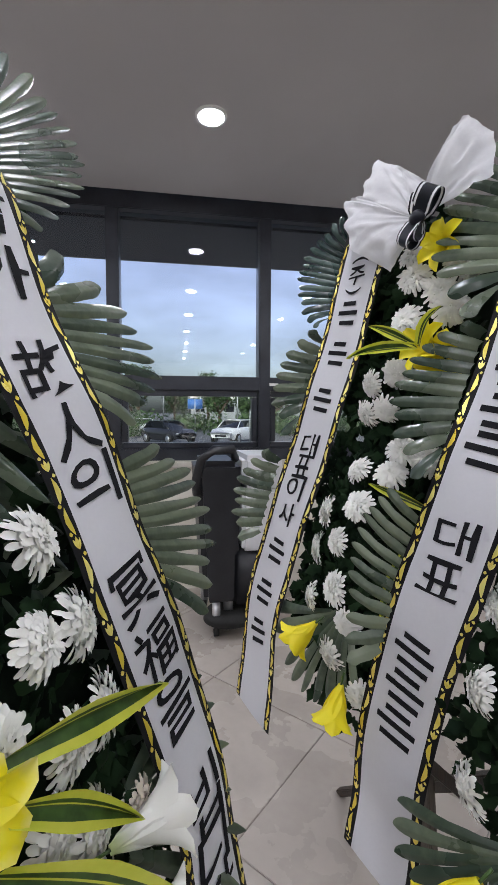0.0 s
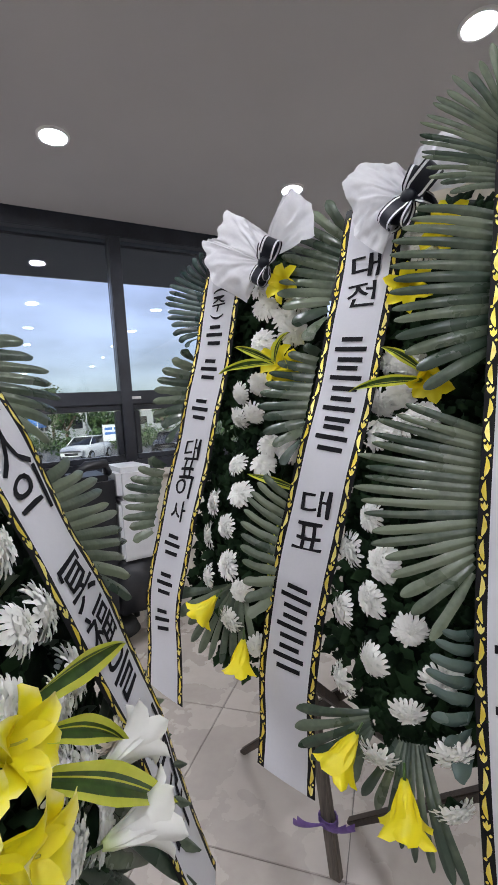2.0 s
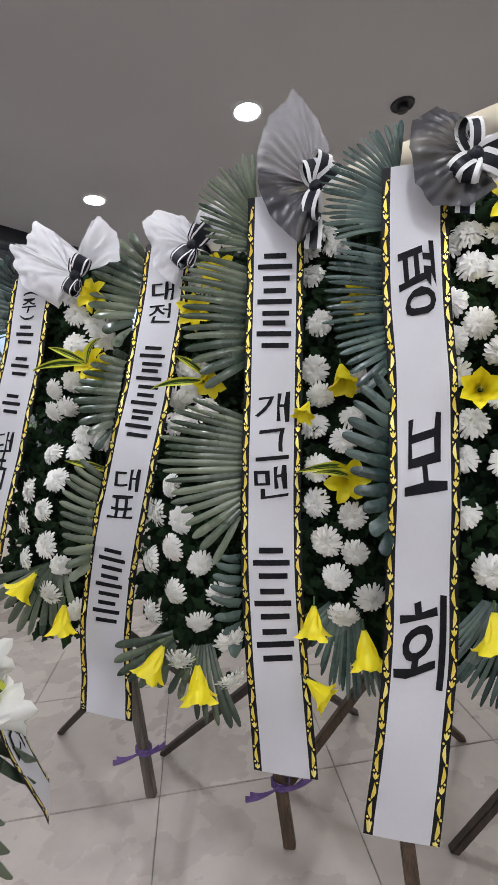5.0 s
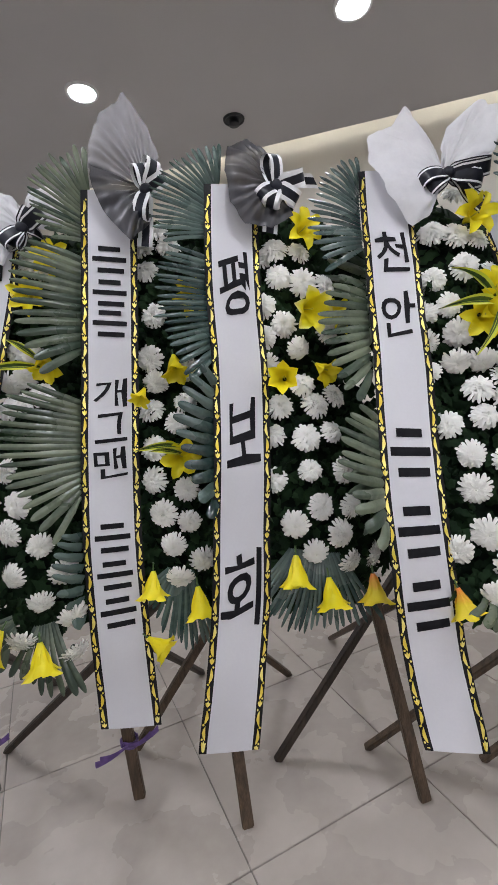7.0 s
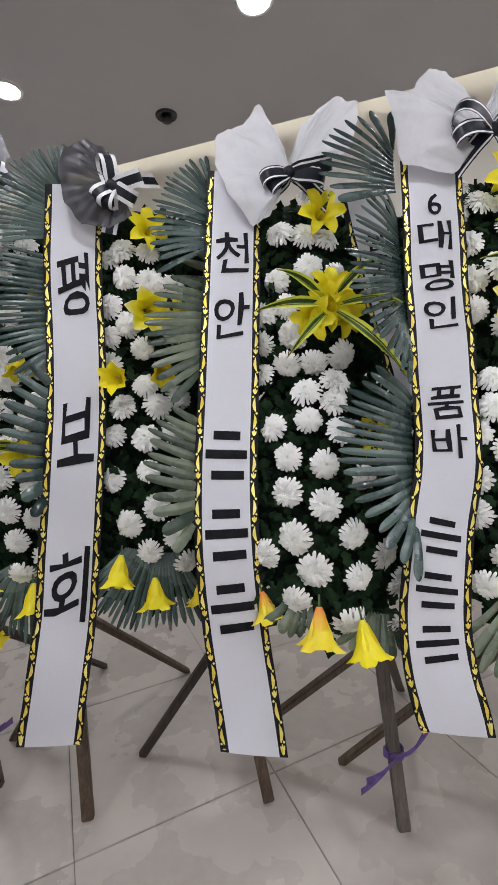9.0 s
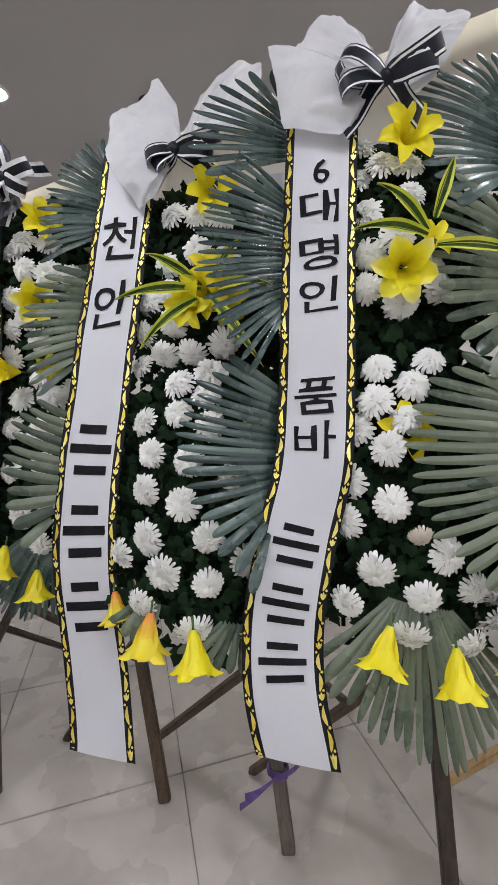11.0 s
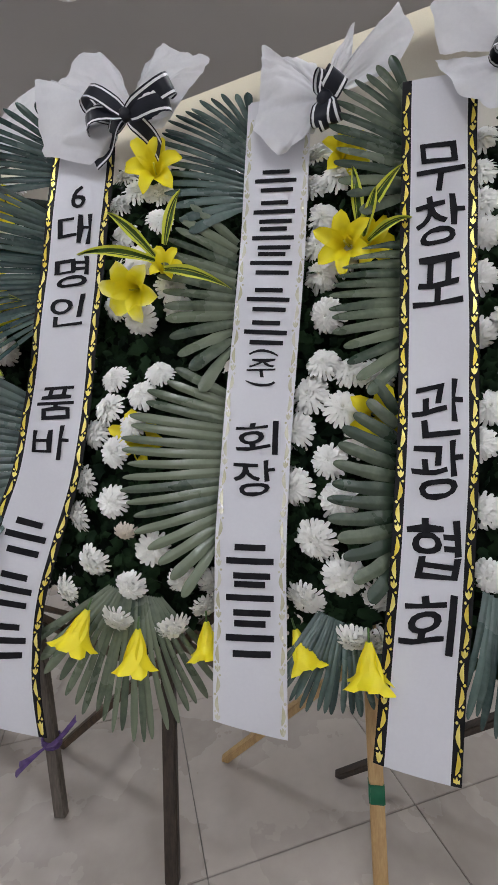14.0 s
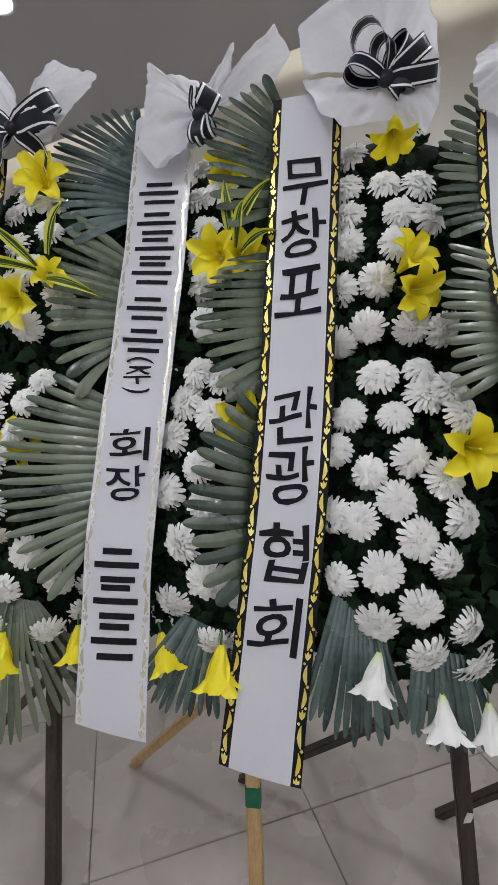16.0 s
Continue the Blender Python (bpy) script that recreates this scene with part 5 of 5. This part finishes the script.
w = Wreath((2.745, -0.205), -30, 0.31, 0.30, "white chrysanthemum wreath with dark palm fans and a white ribbon")
w.body()
w.ribbon([(0.085, 1.76), (0.085, 1.612), (0.093, 1.441), (0.125, 1.28), (0.15, 1.1), (0.16, 0.5)], line("######", (1.6, 1.48, 1.38, 1.15, 1.0, 0.85), 0.08, 0.09))
w.frond((0.068, 1.772), (0.051, 1.483), (0.013, 1.821), (-0.068, 1.65), (-0.06, 1.476), 15)
w.frond((0.057, 1.471), (0.038, 1.179), (-0.048, 1.461), (-0.067, 1.325), (-0.045, 1.172), 13)
w.mums([(0.22, 1.65), (0.3, 1.55), (0.2, 1.5), (0.28, 1.4), (0.2, 1.3), (0.3, 1.2), (0.2, 1.1), (0.3, 1.0), (0.2, 0.9), (0.3, 0.8)])
w.paper((0.13, 1.80), [[(0.13, 1.90), (0.05, 1.87), (0.004, 1.83), (-0.01, 1.78), (0.005, 1.724), (0.05, 1.69), (0.12, 1.70)], [(0.14, 1.86), (0.2, 1.93), (0.28, 1.88), (0.26, 1.78)]], off=-0.05)
w.legs([(0.40, -0.05), (0.02, 0.33), (0.7, 0.5)], ("wood_dark", "wood_dark", "wood_dark"))


# ---- black and white cleaning machine by the window ----
m = tagged(new("cleaning_machine"), "black and white upright floor cleaning machine on castors", "cleaning machine")
m.matrix_world = pose(-1.32, 2.47, 0, 0, 0, 48)
bm = bmesh.new()
box(bm, (-0.20, -0.20, 0.20), (0.06, 0.22, 1.02), None, 0.035)
for v in bm.verts:
    if v.co.z < 0.5:
        v.co.x *= 0.72 + 0.28 * max(0, (v.co.z - 0.2) / 0.3)
part("body", bm, "plastic_black", m, smooth=False)
bm = bmesh.new()
box(bm, (0.064, -0.21, 0.86), (0.30, 0.23, 1.05), None, 0.03)
part("lid", bm, "plastic_white", m, "white plastic lid", smooth=False)
bm = bmesh.new()
box(bm, (0.064, -0.205, 0.50), (0.29, 0.225, 0.855), None, 0.018)
part("tank", bm, "plastic_white", m, "white plastic tank", smooth=False)
bm = bmesh.new()
box(bm, (0.02, -0.19, 0.18), (0.27, 0.21, 0.497), None, 0.02)
part("lower_body", bm, "plastic_black", m)
bm = bmesh.new()
tube(bm, [(-0.19, -0.18, 0.84), (-0.20, -0.235, 0.92), (-0.17, -0.25, 1.04), (-0.10, -0.24, 1.09), (0.0, -0.22, 1.09), (0.03, -0.14, 1.03)], 0.026, 10)
part("handle", bm, "plastic_black", m)
bm = bmesh.new()
bmesh.ops.create_cone(bm, cap_ends=True, segments=28, radius1=0.15, radius2=0.13, depth=0.05)
bmesh.ops.translate(bm, verts=bm.verts, vec=(0.0, -0.10, 0.10))
part("brush_disc", bm, "rubber", m)
bm = bmesh.new()
tube(bm, [(0.0, -0.10, 0.12), (0.0, -0.08, 0.17), (0.01, -0.04, 0.21)], 0.03, 10)
part("brush_shaft", bm, "metal", m)
for x, y in ((-0.12, 0.18), (0.2, 0.18), (0.2, -0.15), (-0.08, -0.16)):
    bm = bmesh.new()
    bmesh.ops.create_cone(bm, cap_ends=True, segments=18, radius1=0.04, radius2=0.04, depth=0.028)
    bmesh.ops.transform(bm, matrix=Matrix.Translation((x, y, 0.04)) @ Matrix.Rotation(math.pi / 2, 4, 'Y'), verts=bm.verts)
    part("castor", bm, "rubber", m)
    bm = bmesh.new()
    box(bm, (x - 0.022, y - 0.02, 0.05), (x + 0.022, y + 0.02, 0.20), None, 0.004)
    part("castor_fork", bm, "metal", m)

# ---- outdoors beyond the window front ----
G = -0.70
bm = bmesh.new()
for x0, y0, x1, y1 in ((-900, -900, 900, 900),):
    vs = [bm.verts.new((x, y, G)) for x, y in ((x0, y0), (x1, y0), (x1, y1), (x0, y1))]
    bm.faces.new(vs)
tagged(part("ground", bm, "asphalt", smooth=False), "grey asphalt of the car park", "ground", kind="structure")

def car(at, turn, paint_, label, tall=1.0):
    """A parked car: shell lofted over cross-sections, glasshouse, wheels, lights."""
    e = tagged(new("car"), label, "car", "parked cars")
    e.matrix_world = pose(at[0], at[1], G, 0, 0, turn)
    bm = bmesh.new()
    prof = ((-2.2, 0.45, 0.80, 0.74), (-2.05, 0.30, 0.98, 0.86), (-1.3, 0.22, 1.02, 0.90), (0.0, 0.20, 1.00, 0.91), (1.0, 0.22, 0.98, 0.90), (1.9, 0.28, 0.88, 0.84), (2.2, 0.40, 0.70, 0.70))
    rows = []
    for x, zb, zt, hw in prof:
        zt = zb + (zt - zb) * tall
        rows.append([Vector(p) for p in ((x, -hw * 0.9, zb), (x, -hw, zb + 0.18), (x, -hw, zt - 0.12), (x, -hw * 0.86, zt), (x, 0, zt + 0.03), (x, hw * 0.86, zt), (x, hw, zt - 0.12), (x, hw, zb + 0.18), (x, hw * 0.9, zb))])
    vr = strip(bm, rows)
    bm.faces.new(vr[0]); bm.faces.new(vr[-1][::-1])
    part("body", bm, paint_, e)
    z0 = 0.96 * tall
    for name, mat, k, top in (("glasshouse", "carglass", 1.0, 1.40), ("roof", paint_, 0.99, 1.46)):
        bm = bmesh.new()
        if name == "glasshouse":
            rows = [[(x, -y, z), (x, y, z)] for x, y, z in ((-1.9, 0.72, z0), (-1.35, 0.60, top * tall), (0.35, 0.60, top * tall), (1.15, 0.74, z0))]
            vr = strip(bm, rows)
            bm.faces.new([r[0] for r in vr]); bm.faces.new([r[1] for r in vr][::-1])
        else:
            box(bm, (-1.45, -0.63, (top - 0.07) * tall), (0.38, 0.63, top * tall), None, 0.03)
            for x0, x1 in ((-1.42, -1.9), (0.36, 1.14)):
                for sg in (-1, 1):
                    tube(bm, [(x0, sg * 0.61, (top - 0.04) * tall), (x1, sg * 0.74, z0)], 0.035, 6)
        part(name, bm, mat, e)
    for x in (-1.35, 1.38):
        for y in (-0.86, 0.86):
            bm = bmesh.new()
            bmesh.ops.create_cone(bm, cap_ends=True, segments=24, radius1=0.33, radius2=0.33, depth=0.2)
            bmesh.ops.transform(bm, matrix=Matrix.Translation((x, y, 0.33)) @ Matrix.Rotation(math.pi / 2, 4, 'X'), verts=bm.verts)
            wh = part("tyre", bm, "rubber", e)
            bm = bmesh.new()
            bmesh.ops.create_cone(bm, cap_ends=True, segments=20, radius1=0.22, radius2=0.22, depth=0.215)
            bmesh.ops.transform(bm, matrix=Matrix.Translation((x, y, 0.33)) @ Matrix.Rotation(math.pi / 2, 4, 'X'), verts=bm.verts)
            part("rim", bm, "metal", wh)
    for y in (-0.6, 0.6):
        part("headlight", boxed((2.06, y - 0.17, 0.62), (2.17, y + 0.17, 0.74), None, 0.02), "metal", e)
        part("tail_light", boxed((-2.16, y - 0.15, 0.72), (-2.08, y + 0.15, 0.82), None, 0.02), "cardark", e)
    part("grille", boxed((2.14, -0.4, 0.45), (2.21, 0.4, 0.60), None, 0.01), "plastic_black", e)

car((-18.4, 23.6), -75, "carwhite", "white sport utility car parked outside", 1.06)
car((-21.3, 20.2), -10, "cardark", "dark saloon car parked outside")
car((-31.2, 26.3), -30, "carwhite", "white car parked further off")
car((-14.2, 27.0), -70, "cardark", "dark car parked outside")

def clump(bm, c, r, n, rn, size):
    for _ in range(n):
        d = Vector((rn.gauss(0, 1), rn.gauss(0, 1), rn.gauss(0, 1))).normalized()
        p = Vector(c) + d * r * rn.uniform(0.5, 1.0)
        t = d.orthogonal().normalized()
        t.rotate(Matrix.Rotation(rn.uniform(0, 6.28), 3, d))
        b = (d.cross(t) + d * rn.uniform(-0.5, 0.5)).normalized()
        s = size * rn.uniform(0.6, 1.3)
        bm.faces.new([bm.verts.new(p + t * s * x + b * s * y) for x, y in ((-0.5, 0), (0, -0.3), (0.5, 0), (0, 0.3))])

rn = random.Random(5)
bm = bmesh.new()
away = Vector((-0.60, 0.80, 0)); along = Vector((0.80, 0.60, 0))
for k in range(230):
    c = away * rn.uniform(34, 52) + along * rn.uniform(-42, 30) + Vector((0, 0, G + rn.uniform(0.2, 1.3)))
    clump(bm, c, rn.uniform(0.9, 1.7), 90, rn, 0.42)
tagged(part("hedge", bm, "hedge", smooth=False), "overgrown green shrubs along the car park", "hedge", kind="stuff")

def tree(at, h, r, seed):
    rn = random.Random(seed)
    e = tagged(new("tree"), "leafy green tree behind the car park", "tree", "trees behind the car park")
    e.location = (at[0], at[1], G)
    bm = bmesh.new()
    for k in range(5):
        a = k * 1.3 + seed
        pts = [(0.04 * k, 0, 0), (0.1 * math.cos(a), 0.1 * math.sin(a), h * 0.35), (r * 0.6 * math.cos(a), r * 0.6 * math.sin(a), h * (0.6 + 0.08 * k))]
        tube(bm, pts, 0.16 - 0.02 * k, 7)
    part("trunk", bm, "wood_brown", e)
    bm = bmesh.new()
    for k in range(16):
        a, q = rn.uniform(0, 6.28), rn.uniform(0, 1) ** 0.5
        clump(bm, (r * 0.7 * q * math.cos(a), r * 0.7 * q * math.sin(a), h * rn.uniform(0.42, 0.95)), r * rn.uniform(0.3, 0.5), 90, rn, 0.45)
    part("crown", bm, "hedge", e, smooth=False)

for i, (s, d, h) in enumerate(((-14.5, 58, 8.2), (-16.5, 62, 7.0), (-11.0, 66, 6.6), (-6.5, 72, 8.4), (-3.8, 60, 5.6), (0.5, 64, 5.2), (4.5, 70, 6.2), (-22, 64, 6.4), (9, 60, 5.5), (-28, 60, 6), (14, 66, 6))):
    p = away * d + along * s
    tree((p.x, p.y), h, 2.6, i + 1)

def pole(at, h, sign=False):
    e = tagged(new("street_lamp" if not sign else "road_sign"), "slim grey street lamp post" if not sign else "blue road sign on a grey post", "street lamp" if not sign else "road sign")
    e.location = (at[0], at[1], G)
    bm = bmesh.new()
    tube(bm, [(0, 0, 0), (0, 0, h * 0.6), (0, 0, h)], 0.07, 8)
    part("post", bm, "metal", e)
    if sign:
        part("panel", boxed((-0.75, -0.05, h - 1.0), (0.75, 0.05, h), pose(0, 0, 0, 0, 0, 40), 0.02), "blue", e)
    else:
        bm = bmesh.new()
        tube(bm, [(0, 0, h), (0.5, 0.35, h + 0.25), (1.1, 0.8, h + 0.25)], 0.05, 7)
        part("arm", bm, "metal", e)
pole((-31.0, 32.7), 3.4, True)
for s, d, h in ((-5.0, 48, 5.5), (-1.0, 50, 5.0), (3.0, 49, 5.5), (-9.5, 50, 5.2)):
    p = away * d + along * s
    pole((p.x, p.y), h)
sign = tagged(new("banner"), "white banner with blue lettering on two thin posts", "banner")
sign.matrix_world = pose(-13.6, 19.75, G, 0, 0, 36)
part("sheet", boxed((-0.45, -0.01, 1.28), (0.45, 0.01, 2.14), None, 0.004), "banner", sign, smooth=False)
for x0, x1, z in ((-0.36, 0.02, 1.86), (0.1, 0.34, 1.86), (-0.36, 0.3, 1.62)):
    part("bar", boxed((x0, -0.016, z), (x1, -0.0115, z + 0.13)), "blue", sign, "blue bar of lettering", smooth=False)
for x in (-0.46, 0.46):
    bm = bmesh.new()
    tube(bm, [(x, 0.03, 0), (x, 0.03, 1.2), (x, 0.03, 2.2)], 0.02, 8)
    part("post", bm, "metal", sign)
b_ = tagged(new("far_building"), "long pale low building behind the trees", "building")
p = away * 95 + along * 4
b_.matrix_world = pose(p.x, p.y, G, 0, 0, 37)
part("wall", boxed((-16, -4, 0), (16, 4, 5.0)), "far", b_, smooth=False)
part("roof", boxed((-16.4, -4.4, 5.0), (16.4, 4.4, 5.5)), "metal", b_, smooth=False)
for k in range(10):
    part("window", boxed((-15 + 3.1 * k, -4.06, 2.2), (-13.2 + 3.1 * k, -3.98, 3.8)), "carglass", b_, smooth=False)

# ---- floor tiles: pieces of the floor, laid square to the row ----
TILE = mesh_of("tile", boxed((-0.2985, -0.2985, -0.02), (0.2985, 0.2985, 0.0), None, 0.0015), "tile", False)
inv = ROOM.inverted()
bm = bmesh.new()
for i in range(-22, 24):
    for j in range(-22, 22):
        c = Vector((0.8 + 0.6 * i + 0.3, 0.8 + 0.6 * j + 0.3, 0))
        q = inv @ c
        if A0 + 0.43 < q.x < 5.0 and -3.2 < q.y < B1 - 0.43:
            t = new("tile", TILE)
            t.parent = floor
            t.location = c
        elif A0 - 0.43 < q.x < A1 + 0.43 and B0 - 0.43 < q.y < B1 + 0.43:
            box(bm, c + Vector((-0.2985, -0.2985, -0.004)), c + Vector((0.2985, 0.2985, -0.0005)))
# the tiles along the walls are cut
for co, no in (((A0, 0, 0), (-1, 0, 0)), ((A1, 0, 0), (1, 0, 0)), ((0, B0, 0), (0, -1, 0)), ((0, B1, 0), (0, 1, 0))):
    bmesh.ops.bisect_plane(bm, geom=bm.verts[:] + bm.edges[:] + bm.faces[:], plane_co=ROOM @ Vector(co), plane_no=ROOM.to_3x3() @ Vector(no), clear_outer=True)
rest = part("tile", bm, "tile", floor, smooth=False)
rest["kind"] = "stuff"
